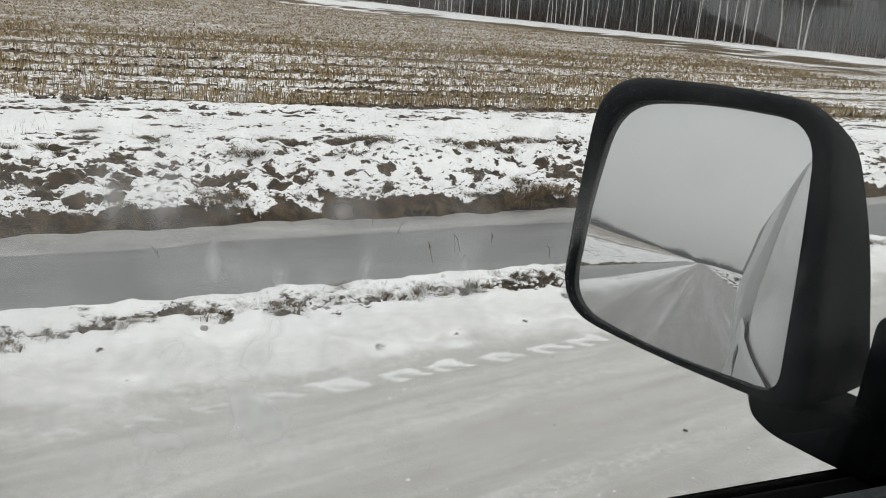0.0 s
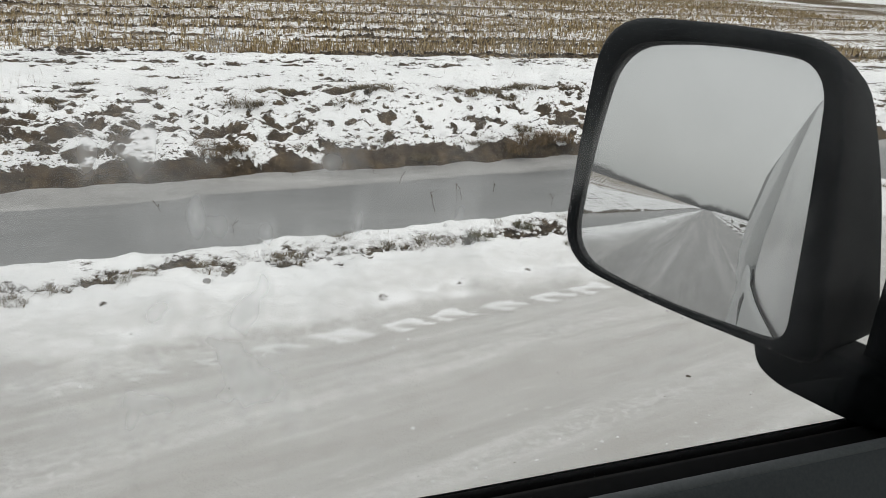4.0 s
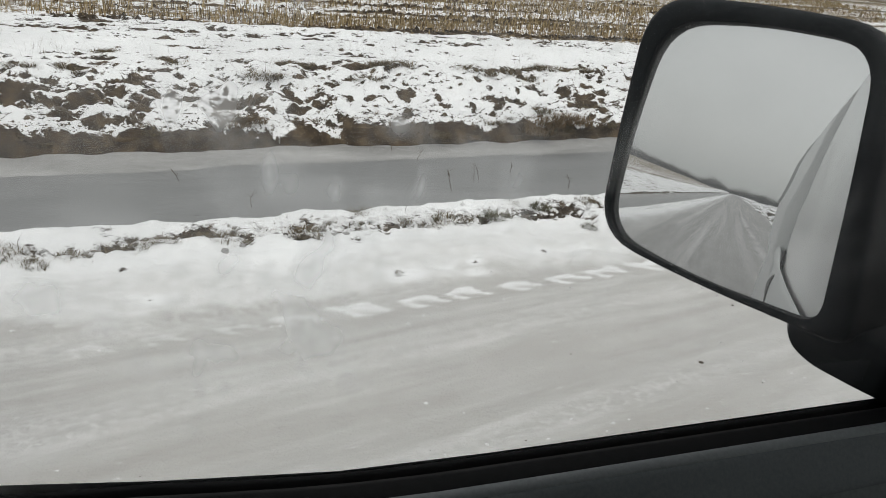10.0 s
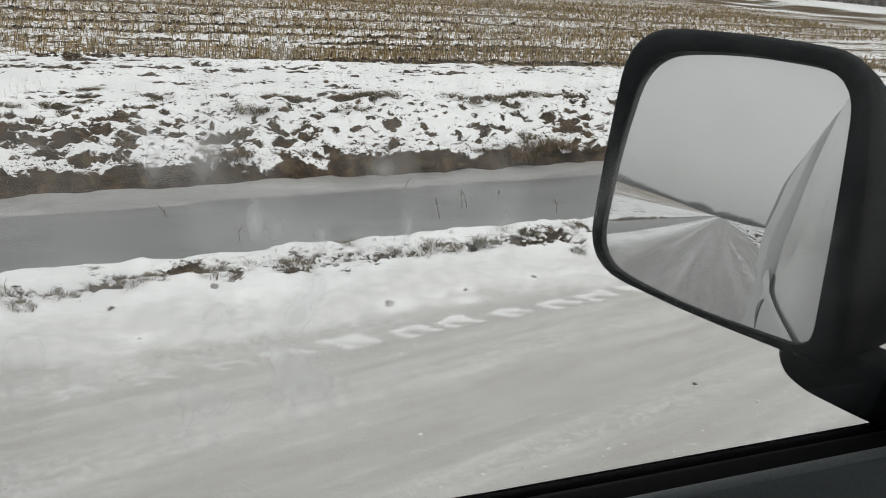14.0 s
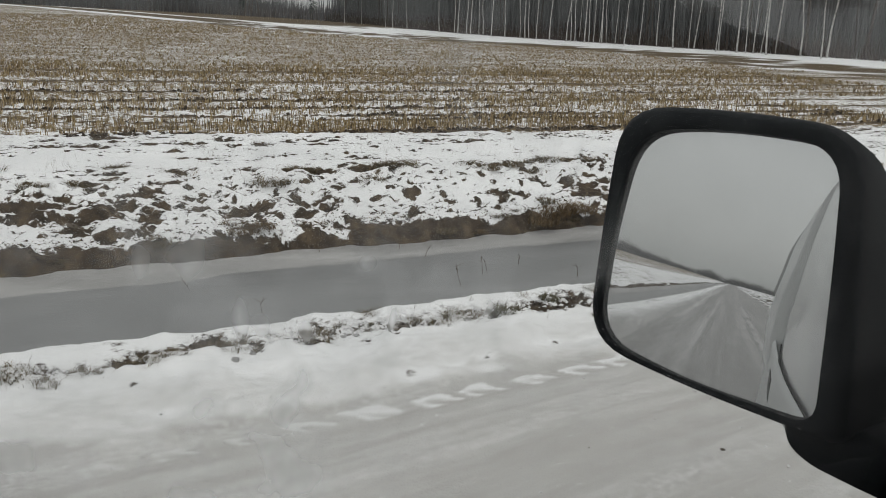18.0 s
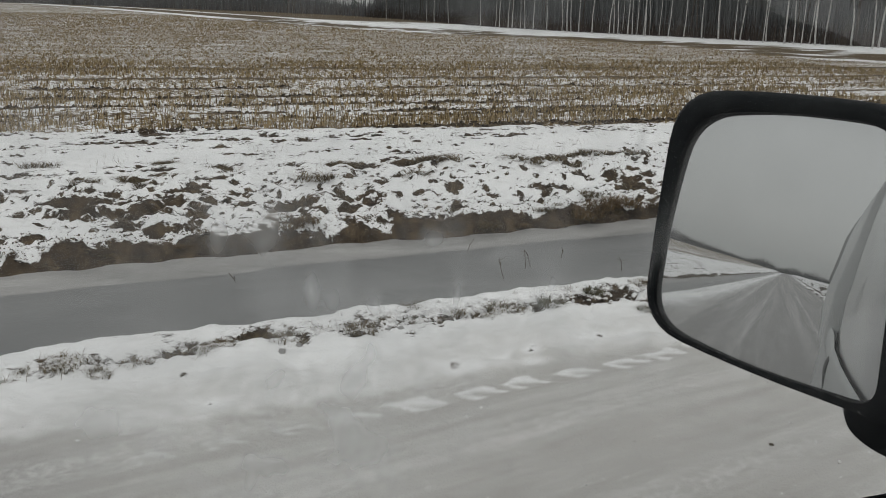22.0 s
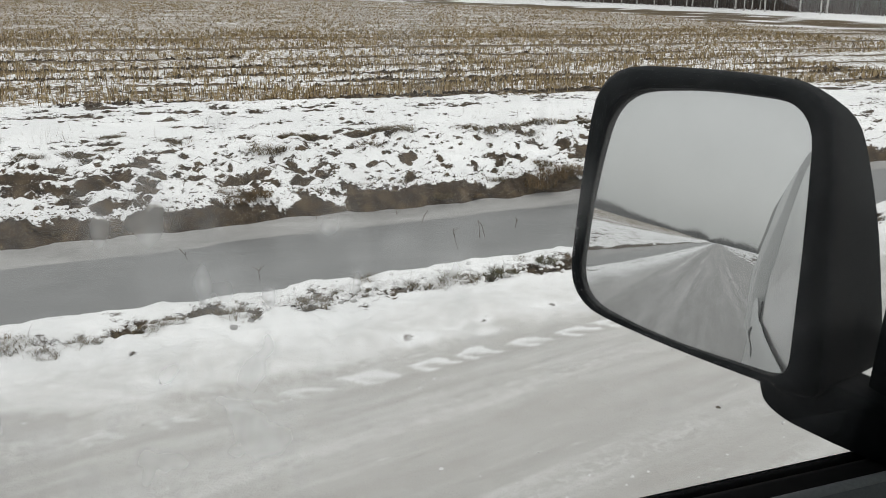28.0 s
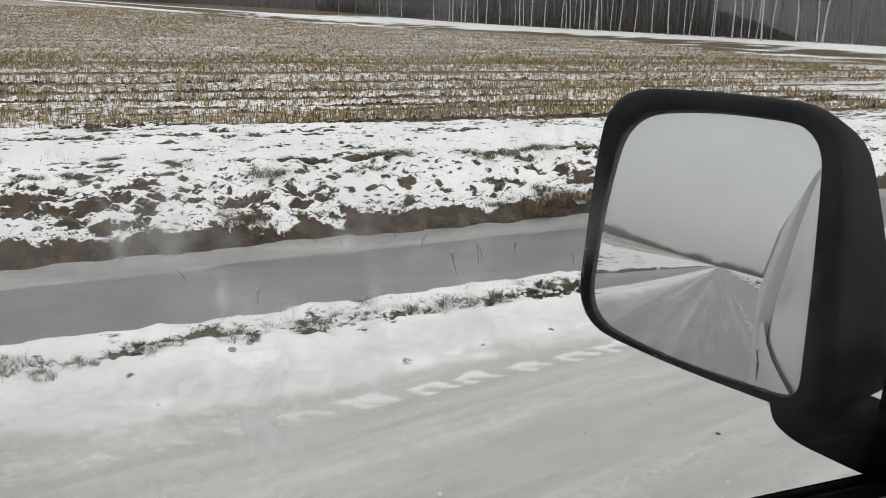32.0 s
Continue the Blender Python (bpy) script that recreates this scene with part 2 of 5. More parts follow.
M_BIRCH = birch_material()
M_BARK = simple("grey_bark", (0.045, 0.04, 0.036), (0.12, 0.11, 0.10), 3, 0.9, 0.01, 0.2, 0.0, (3, 3, 0.7))
M_PLASTIC = simple("black_plastic", (0.003, 0.0042, 0.0052), (0.0065, 0.0085, 0.0105), 160, 0.6, 0.0006, 0.10)
M_RUBBER = simple("black_rubber", (0.005, 0.005, 0.0055), (0.009, 0.009, 0.010), 90, 0.7, 0.0002, 0.15)
M_TRIM = simple("grey_trim", (0.075, 0.086, 0.090), (0.10, 0.112, 0.117), 400, 0.6, 0.0001, 0.35)
# Lighter than the trim: the ridge's highlight is put into this colour.
M_BEAD_LIT = simple("trim_bead_lit", (0.12, 0.133, 0.14), (0.16, 0.173, 0.18), 300, 0.5, 0.0001, 0.4)
M_INSERT = simple("trim_insert", (0.115, 0.127, 0.130), (0.145, 0.157, 0.160), 300, 0.7, 0.0002, 0.25)
M_CABIN = simple("dark_cabin", (0.016, 0.018, 0.020), (0.028, 0.030, 0.032), 200, 0.8, 0.0005, 0.2)
M_LINING = simple("grey_lining", (0.07, 0.071, 0.072), (0.11, 0.111, 0.111), 120, 0.9, 0.001, 0.1)
M_SEAM = simple("grey_seam", (0.30, 0.305, 0.305), (0.38, 0.385, 0.385), 60, 0.6, 0.0002, 0.3)
M_PAINT = simple("white_paint", (0.68, 0.69, 0.685), (0.74, 0.75, 0.745), 3, 0.3, 0.0, 0.5)
M_DROP = simple("water_drop", (0.16, 0.162, 0.165), (0.34, 0.343, 0.347), 300, 0.2, 0.0, 0.5)
M_HANDLE = simple("dark_handle", (0.03, 0.03, 0.03), (0.06, 0.06, 0.06), 60, 0.4, 0.0003)


def mirror_material():
    m, n, l = material("mirror_glass")
    p = n.new("ShaderNodeBsdfGlossy")
    p.inputs["Color"].default_value = (0.80, 0.81, 0.81, 1)
    p.inputs["Roughness"].default_value = 0.0
    d = n.new("ShaderNodeBsdfDiffuse")
    d.inputs["Color"].default_value = (0.5, 0.5, 0.5, 1)
    co = n.new("ShaderNodeTexCoord").outputs["Object"]
    k = noise_node(n, l, 18, 5, 0.6, co)
    f = calc(n, l, "ADD", calc(n, l, "MULTIPLY", k, 0.16), 0.17)
    s = n.new("ShaderNodeMixShader")
    l.new(f, s.inputs[0])
    l.new(p.outputs[0], s.inputs[1])
    l.new(d.outputs[0], s.inputs[2])
    o = n.new("ShaderNodeOutputMaterial")
    l.new(s.outputs[0], o.inputs[0])
    return m


def pane_material(dirt):
    """Clear car glass: sees through, mirrors a little, with dried wet smears."""
    m, n, l = material("car_glass" if dirt else "dark_car_glass")
    t = n.new("ShaderNodeBsdfTransparent")
    t.inputs["Color"].default_value = (0.97, 0.975, 0.97, 1) if dirt else (0.7, 0.72, 0.72, 1)
    g = n.new("ShaderNodeBsdfGlossy")
    g.inputs["Roughness"].default_value = 0.0
    s = n.new("ShaderNodeMixShader")
    lw = n.new("ShaderNodeLayerWeight")
    lw.inputs["Blend"].default_value = 0.5
    gloss = calc(n, l, "ADD", calc(n, l, "MULTIPLY", calc(n, l, "POWER", lw.outputs["Facing"], 5.0), 3.0), 0.0)
    s.inputs[0].default_value = 0.10
    l.new(t.outputs[0], s.inputs[1])
    l.new(g.outputs[0], s.inputs[2])
    film = n.new("ShaderNodeBsdfGlossy")
    film.inputs["Roughness"].default_value = 0.35
    film.inputs["Color"].default_value = (0.95, 0.95, 0.95, 1)
    coat = n.new("ShaderNodeMixShader")
    l.new(gloss, coat.inputs[0])
    l.new(s.outputs[0], coat.inputs[1])
    l.new(film.outputs[0], coat.inputs[2])
    s = coat
    top = s
    if dirt:
        co = n.new("ShaderNodeTexCoord").outputs["Object"]
        a = noise_node(n, l, 34, 2, 0.5, stretch(n, l, co, (1.0, 1.0, 0.7)))
        b = noise_node(n, l, 7, 2, 0.5, co)
        f = calc(n, l, "MULTIPLY", grey_ramp(n, l, a, 0.48, 0.82), grey_ramp(n, l, b, 0.40, 0.62))
        spots = grey_ramp(n, l, noise_node(n, l, 75, 1, 0.5, co), 0.55, 0.85)
        f = calc(n, l, "ADD", calc(n, l, "MULTIPLY", f, 0.6), calc(n, l, "MULTIPLY", spots, 0.05))
        f = calc(n, l, "ADD", f, calc(n, l, "MULTIPLY", grey_ramp(n, l, noise_node(n, l, 16, 3, 0.5, co), 0.35, 0.7), 0.13))
        # single larger smears: place and half-size across and down
        for sx, sz, rx, rz, power in ((0.231, 1.489, 0.0045, 0.014, 1.1), (0.228, 1.479, 0.008, 0.007, 1.1), (0.02, 1.45, 0.03, 0.02, 0.3), (-0.06, 1.50, 0.035, 0.03, 0.3), (0.06, 1.405, 0.035, 0.02, 0.3), (-0.02, 1.39, 0.03, 0.018, 0.3), (0.115, 1.40, 0.02, 0.014, 0.28), (-0.05, 1.36, 0.05, 0.02, 0.25), (0.08, 1.475, 0.012, 0.010, 0.3), (0.055, 1.416, 0.005, 0.014, 0.42), (0.088, 1.405, 0.006, 0.012, 0.42), (0.132, 1.407, 0.005, 0.012, 0.4), (0.116, 1.438, 0.010, 0.009, 0.4), (0.067, 1.495, 0.009, 0.008, 0.5), (0.157, 1.427, 0.012, 0.010, 0.3)):
            k = n.new("ShaderNodeMapping")
            k.inputs["Location"].default_value = (-sx / rx, 0, -sz / rz)
            k.inputs["Scale"].default_value = (1 / rx, 0.0, 1 / rz)
            l.new(co, k.inputs["Vector"])
            v = n.new("ShaderNodeVectorMath")
            v.operation = "LENGTH"
            l.new(k.outputs[0], v.inputs[0])
            spot = calc(n, l, "MULTIPLY", ramp(n, l, v.outputs["Value"], [(0.0, (1, 1, 1)), (0.45, (0.55, 0.55, 0.55)), (1.0, (0, 0, 0))]), power)
            f = calc(n, l, "ADD", f, calc(n, l, "MULTIPLY", spot, calc(n, l, "ADD", a, 0.3)))
        sep = n.new("ShaderNodeSeparateXYZ")
        l.new(co, sep.inputs[0])
        f = calc(n, l, "MULTIPLY", f, grey_ramp(n, l, calc(n, l, "MULTIPLY", calc(n, l, "SUBTRACT", sep.outputs["Z"], 1.25), 20.0), 0.1, 1.0))
        high = calc(n, l, "MULTIPLY", calc(n, l, "SUBTRACT", sep.outputs["Z"], 1.44), 12.0)
        f = calc(n, l, "MULTIPLY", f, ramp(n, l, high, [(0.0, (1, 1, 1)), (0.7, (0.4, 0.4, 0.4))]))
        f = calc(n, l, "MULTIPLY", f, ramp(n, l, sep.outputs["X"], [(0.10, (1, 1, 1)), (0.27, (0.22, 0.22, 0.22))]))
        f = calc(n, l, "MINIMUM", calc(n, l, "ADD", f, 0.004), 0.6)
        d = n.new("ShaderNodeBsdfTranslucent")
        d.inputs["Color"].default_value = (0.85, 0.86, 0.87, 1)
        top = n.new("ShaderNodeMixShader")
        l.new(f, top.inputs[0])
        l.new(s.outputs[0], top.inputs[1])
        l.new(d.outputs[0], top.inputs[2])
    o = n.new("ShaderNodeOutputMaterial")
    l.new(top.outputs[0], o.inputs[0])
    return m


M_MIRROR = mirror_material()
M_PANE = pane_material(True)
M_DARKPANE = pane_material(False)

# ---- mesh helpers ----


def mesh_object(name, verts, faces, mat, parent=None, label="", smooth=False):
    me = bpy.data.meshes.new(name)
    me.from_pydata([tuple(v) for v in verts], [], faces)
    me.materials.append(mat)
    if smooth:
        me.polygons.foreach_set("use_smooth", [True] * len(me.polygons))
    me.update()
    ob = new(name, me)
    if parent is not None:
        ob.parent = parent
    if label:
        ob["label"] = label
    return ob


def part(name, bm, mat, parent, label="", smooth=False):
    me = bpy.data.meshes.new(name)
    bmesh.ops.recalc_face_normals(bm, faces=bm.faces)
    bm.to_mesh(me)
    bm.free()
    me.materials.append(mat)
    if smooth:
        me.polygons.foreach_set("use_smooth", [True] * len(me.polygons))
    ob = new(name, me)
    ob.parent = parent
    if label:
        ob["label"] = label
    return ob


def loft(rings, closed=True, cap_start=False, cap_end=False):
    """A bmesh skin through rings of equal length."""
    bm = bmesh.new()
    vs = [[bm.verts.new(p) for p in r] for r in rings]
    k = len(rings[0])
    for a, b in zip(vs, vs[1:]):
        for i in range(k if closed else k - 1):
            bm.faces.new((a[i], a[(i + 1) % k], b[(i + 1) % k], b[i]))
    if cap_start:
        bm.faces.new(vs[0])
    if cap_end:
        bm.faces.new(vs[-1])
    return bm


def rounded(points, seg=6):
    """A closed outline through corner points (u, v, radius)."""
    out = []
    k = len(points)
    for i, (u, v, r) in enumerate(points):
        p = Vector((u, v))
        a, b = Vector(points[i - 1][:2]) - p, Vector(points[(i + 1) % k][:2]) - p
        r = min(r, a.length * 0.48, b.length * 0.48)
        s, e = p + a.normalized() * r, p + b.normalized() * r
        for j in range(seg + 1):
            w = j / seg
            out.append(s * (1 - w) ** 2 + p * 2 * w * (1 - w) + e * w * w)
    return out


# ---- smooth random fields ----


def value_noise(x, y, seed=0):
    xi, yi = np.floor(x), np.floor(y)
    fx, fy = x - xi, y - yi
    fx, fy = fx * fx * (3 - 2 * fx), fy * fy * (3 - 2 * fy)
    xi, yi = xi.astype(np.int64), yi.astype(np.int64)

    def h(a, b):
        v = (a * 374761393 + b * 668265263 + seed * 974711) & 0xFFFFFFFF
        v = ((v ^ (v >> 13)) * 1274126177) & 0xFFFFFFFF
        return ((v ^ (v >> 16)) & 0xFFFF) / 65535.0

    return (h(xi, yi) * (1 - fx) + h(xi + 1, yi) * fx) * (1 - fy) + (h(xi, yi + 1) * (1 - fx) + h(xi + 1, yi + 1) * fx) * fy


def fbm(x, y, seed=0, octaves=4, gain=0.5):
    s, a, t = 0.0, 1.0, 0.0
    for o in range(octaves):
        s = s + a * value_noise(x * 2 ** o + 17 * o, y * 2 ** o - 9 * o, seed + o)
        t += a
        a *= gain
    return s / t


def step(a, b, v):
    w = np.clip((v - a) / (b - a), 0, 1)
    return w * w * (3 - 2 * w)


# ---- plan: x along the road, y away from the car ----


def bend(x):
    return 9 * np.tanh(x / 9)


def swerve(x):
    """Sideways run of the wheel tracks, straight again further back."""
    return np.where(x > 0, bend(x), 1.5 * np.tanh(x / 1.5))


def line_crest(x):
    return 3.93 + 0.088 * bend(x)


def line_far_water(x):
    return 6.50 + 0.075 * bend(x) + 0.05 * np.sin(x * 1.3)


def line_stubble(x):
    return 11.25 - 0.07 * bend(x)


def line_road(x):
    return 3.03 + 0.15 * bend(x) + 0.12 * (1 - step(0.0, 0.9, x))


WATER_Z = -0.35


def line_rim(x, y):
    """Positive beyond the far edge of the stubble."""
    return x - np.interp(y, [-60, 15, 30, 40, 49, 54, 60, 76, 96, 136, 190, 300], [60, 26, 25.3, 26.8, 26, 22.5, 18.4, 15.4, 10.2, 2, -13, -46])


FURROWS = (11.2, 12.45, 13.07, 14.1, 15.4, 17.2, 19.6, 23.0)
KITE = [(-0.125, 0.045), (-0.03, -0.055), (0.125, -0.04), (0.04, 0.05)]
BARE_BANK = [(-0.78, 7.5, 0.17, 0.17), (-0.44, 7.64, 0.24, 0.2), (-0.23, 7.3, 0.15, 0.2), (-0.04, 7.54, 0.13, 0.26), (0.26, 7.32, 0.13, 0.16), (-0.71, 6.53, 0.09, 0.22), (-0.29, 6.62, 0.1, 0.1), (-0.11, 6.83, 0.08, 0.11), (-0.29, 6.99, 0.08, 0.12), (0.22, 7.86, 0.19, 0.13), (0.76, 7.82, 0.19, 0.14), (1.15, 7.39, 0.14, 0.15), (1.5, 7.46, 0.10, 0.19), (0.73, 6.87, 0.05, 0.11), (-0.71, 7.2, 0.05, 0.11), (0.36, 6.62, 0.08, 0.08), (-1.5, 7.4, 0.3, 0.2), (-2.3, 7.6, 0.3, 0.2)]
SNOW_LOBES = [(0.5, 6.95, 0.2, 0.22), (-0.72, 6.9, 0.3, 0.17), (-0.48, 6.5, 0.1, 0.1), (2.1, 7.25, 0.25, 0.2), (3.1, 6.98, 0.2, 0.1), (3.9, 7.15, 0.2, 0.12)]
BARE_SPOTS = [(3.0, 7.48, 0.05, 0.17), (2.67, 7.62, 0.07, 0.19), (1.8, 7.44, 0.09, 0.1), (1.89, 6.98, 0.07, 0.12), (1.54, 7.57, 0.07, 0.24), (1.47, 6.93, 0.07, 0.1), (1.83, 7.67, 0.09, 0.1), (2.48, 7.35, 0.04, 0.12), (2.72, 7.11, 0.04, 0.09), (2.87, 7.15, 0.04, 0.09), (2.52, 7.12, 0.08, 0.16), (3.75, 7.44, 0.08, 0.17), (3.4, 7.59, 0.17, 0.11), (3.56, 7.43, 0.11, 0.13), (3.27, 7.26, 0.05, 0.09), (4.56, 7.6, 0.21, 0.25), (4.62, 7.37, 0.09, 0.3), (4.49, 7.9, 0.06, 0.13), (4.89, 8.01, 0.08, 0.12), (2.83, 6.78, 0.17, 0.11), (5.6, 7.6, 0.25, 0.2)]
BARE_STREAKS = [(-0.75, 10.01, 0.44, 0.11), (0.13, 9.86, 0.2, 0.09), (0.59, 9.85, 0.12, 0.1), (1.64, 10.21, 0.19, 0.13), (4.28, 10.08, 0.22, 0.14), (3.7, 9.92, 0.21, 0.13), (3.92, 9.55, 0.21, 0.1), (2.32, 10.12, 0.13, 0.13), (2.95, 9.91, 0.07, 0.13), (3.12, 9.67, 0.13, 0.09), (5.38, 9.61, 0.19, 0.12), (4.59, 10.09, 0.15, 0.1), (1.92, 8.52, 0.22, 0.1), (3.34, 8.44, 0.18, 0.07), (3.42, 8.09, 0.15, 0.05), (1.74, 8.09, 0.16, 0.06), (5.13, 8.62, 0.27, 0.14), (3.71, 8.55, 0.16, 0.08), (2.7, 8.56, 0.15, 0.1), (1.76, 8.56, 0.17, 0.1), (0.54, 8.56, 0.1, 0.08)]
HOLES = [(1.19, 3.30, 0.12, 0.055, 0.85), (1.94, 3.44, 0.13, 0.035, 0.7), (1.55, 3.29, 0.10, 0.035, 0.7), (1.41, 3.34, 0.07, 0.03, 0.55), (1.57, 3.37, 0.05, 0.03, 0.7), (2.17, 3.44, 0.10, 0.03, 0.6), (0.12, 3.20, 0.10, 0.05, 0.6), (0.02, 3.23, 0.06, 0.03, 0.55)]


FRONT_SPREAD = 1.6


def hummocks(x, y):
    """Lumps of turned soil under the snow beyond the ditch."""
    return 0.5 * fbm(x * 3.0, y * 4.6, 11, 3) + 0.5 * fbm(x * 8.0, y * 12.0, 12, 4, 0.6) - 0.5


def terrain(x, y):
    """Height, and how far snow, straw and road cover it."""
    x, y = np.asarray(x, float), np.asarray(y, float)
    crest, far, stub, road = line_crest(x), line_far_water(x), line_stubble(x), line_road(x)
    wob = (fbm(x * 1.1, y * 0 + 3, 5) - 0.5) * 0.25
    jag = (fbm(x * 4.5, y * 0 + 8, 6, 3) - 0.5) * 0.16
    near_foot = crest + 0.38
    z = np.zeros_like(x + y)
    # shoulder and near bank
    z = z + 0.04 * step(road - 0.05, road + 0.4, y) * (1 - step(crest - 0.05, near_foot, y))
    z = z + (WATER_Z - 0.12) * step(crest - 0.02 + wob * 0.15 + jag * 0.12, near_foot, y)
    # far bank: a small steep scarp, then a gentle rise
    scarp = step(far - 0.06 + wob + jag * 0.5, far + 0.20 + wob + jag, y)
    z = z + scarp * (-(WATER_Z - 0.12) - 0.2)
    z = z + 0.2 * step(far + 0.1, far + 2.2, y) * scarp
    # the land lifts a little far off
    z = z + 1.5 * step(70, 300, y)
    # far side of the road
    z = z + 0.05 * step(-3.2, -4.0, y) - 0.4 * step(-4.4, -5.0, y) + 0.5 * step(-5.8, -7.0, y)
    near = np.exp(-np.maximum(np.hypot(x - 2, y - 4) - 18, 0) / 15)
    lump = fbm(x * 2.4, y * 2.8, 11, 4) - 0.5
    fine = fbm(x * 10, y * 10, 23, 3) - 0.5
    # where the soil shows on the strip beyond the ditch
    d = y - far - wob
    hum = hummocks(x, y)
    front = (hummocks(x, y + 0.035) - hummocks(x, y - 0.035)) / 0.07
    clumps = 0.25 * fbm(x * 1.8 + 5, y * 1.6, 31, 3, 0.6) + 0.75 * fbm(x * 5.2, y * 9.0, 33, 5, 0.70)
    streaks = 0.30 * fbm(x * 0.9, y * 2.6, 37, 4, 0.6) + 0.70 * fbm(x * 4.2, y * 8.5, 39, 5, 0.70)
    ruts = 0.35 * fbm(x * 0.8, y * 6.0, 47, 4, 0.6) + 0.65 * fbm(x * 5.0, y * 8.0, 49, 4, 0.68)
    big = fbm(x * 0.55 + 3.1, y * 0.9, 53, 3) - 0.5
    bank = step(0.10, 0.3, d) * (1 - step(1.5, 2.2, d))
    rutty = step(stub - 1.15, stub - 0.9, y)
    dashes = np.exp(-((y - 8.5 + 0.25 * (fbm(x * 0.7, y * 0, 55, 3) - 0.5)) / 0.13) ** 2) + 0.9 * np.exp(-((y - 7.75 - 0.3 * (fbm(x * 0.9, y * 0, 57, 3) - 0.5)) / 0.12) ** 2)
    clean = np.exp(-((y - 9.55) / 0.45) ** 2)
    # in standard deviations: above it lies snow
    big = (big - 0.02) / 0.11
    level = (-1.45 + 0.2 * big) * bank + (-1.5 + 0.3 * big + 0.6 * dashes - 0.5 * clean) * (1 - bank)
    level = level * (1 - rutty) + (-0.7 + 0.25 * big) * rutty
    level = level + 6.0 * (1 - step(0.04, 0.22, d + 0.5 * jag))
    for spots, push in ((BARE_BANK, 1.45), (BARE_SPOTS, 2.1), (BARE_STREAKS, 1.7), (SNOW_LOBES, -2.2)):
        for px, py, pa, pb in spots:
            level = level + push * np.exp(-(((x - px) / pa) ** 2 + ((y - py) / pb) ** 2) ** 1.5)
    pat = (clumps - 0.5) / 0.0934 * bank + (streaks - 0.5) / 0.0893 * (1 - bank)
    pat = pat * (1 - rutty) + (ruts - 0.5) / 0.0870 * rutty
    # the faces towards the road have shed their snow, the tops keep it
    pat = (0.85 - 0.15 * bank) * pat - (0.3 + 0.4 * bank) * front / FRONT_SPREAD
    snow = np.clip(0.5 + (pat - level) / 2.0, 0, 1)
    # near shoulder: closed snow, broken on the tufted bank and in a few holes
    tuft = np.exp(-((y - crest + 0.22) / 0.15) ** 2) * (0.62 + 0.38 * step(0.2, 0.9, x))
    broken = 0.35 * fbm(x * 3.0, y * 4.2, 61, 4, 0.6) + 0.65 * fbm(x * 9, y * 9, 63, 4, 0.75)
    shoulder = np.clip(0.5 + (broken - 0.22 - 0.285 * tuft) / 0.4, 0, 1)
    pit = np.zeros_like(z)
    for hx, hy, ha, hb, deep in HOLES:
        pit = np.maximum(pit, deep * np.exp(-(((x - hx) / ha) ** 2 + ((y - hy) / hb) ** 2) ** 1.5))
    shoulder = np.minimum(shoulder, 1 - 0.42 * step(0.2, 1.0, pit + 0.9 * (broken - 0.5)))
    snow = np.where(y < crest + 0.3, shoulder, snow)
    # stubble field
    straw = step(stub - 0.12, stub + 0.12, y + 0.3 * (fbm(x * 0.8, y * 2, 71) - 0.5))
    cover = fbm(x * 0.5, y * 1.7, 83, 5, 0.65)
    belt = step(stub + 1.0, stub + 1.4, y) * (1 - step(17.5, 22, y))
    openness = 0.455 + 0.15 * step(18, 26, y) + 0.05 * step(15.5, 17, y) - 0.16 * belt * (1 - step(15.2, 16.5, y)) + 0.05 * np.exp(-((y - stub - 0.5) / 0.5) ** 2) + 0.06 * step(19, 26, y)
    field_snow = np.clip(0.5 + (cover - openness) / 1.8, 0, 1)
    furrow = np.zeros_like(z)
    for fy, fw in zip(FURROWS, (0.11, 0.07, 0.11, 0.07, 0.14, 0.12, 0.2, 0.22)):
        furrow = np.maximum(furrow, np.exp(-((y - fy - 0.3 * (fbm(x * 0.6, y * 0 + fy, 89) - 0.5)) / fw) ** 2))
    furrow = furrow * step(0.28, 0.46, 0.6 * fbm(x * 0.7, y * 0.7, 91, 4) + 0.4 * fbm(x * 4, y * 4, 93, 3))
    field_snow = field_snow * (1 - furrow)
    z = z + furrow * 0.05 * fbm(x * 5, y * 5, 94, 3) * straw
    snow = snow * (1 - straw) + field_snow * straw
    # open snow between the stubble and the woods
    rim = line_rim(x, y)
    beyond = step(-1.0, 0.8, rim + 3.0 * (fbm(x * 0.25, y * 0.25, 95, 4) - 0.5))
    grassy = step(0.24, 0.58, 0.45 * fbm(x * 0.22, y * 0.10, 97, 5) + 0.55 * fbm(x * 1.5, y * 0.6, 98, 5, 0.6) - 0.11 * np.exp(-((rim - 3) / 6) ** 2) + 0.12 * np.exp(-((rim - 13) / 4) ** 2))
    remote = step(90, 130, y)
    lines = np.exp(-((rim - 2.5 - 2 * (fbm(x * 0.1, y * 0.05, 99, 3) - 0.5)) / 2.2) ** 4) + 0.8 * np.exp(-((rim - 14) / 2.0) ** 2)
    grassy = grassy * (1 - remote) + np.clip(lines, 0, 1) * remote
    snow = snow * (1 - beyond) + grassy * beyond
    straw = straw * (1 - 0.6 * beyond) * (1 - furrow)
    # road surface
    onroad = (1 - step(road - 0.14, road + 0.16, y + 0.55 * (fbm(x * 1.6, y * 3, 103) - 0.5) + 0.12 * (fbm(x * 9, y * 9, 104, 2) - 0.5))) * step(-3.4, -2.9, y)
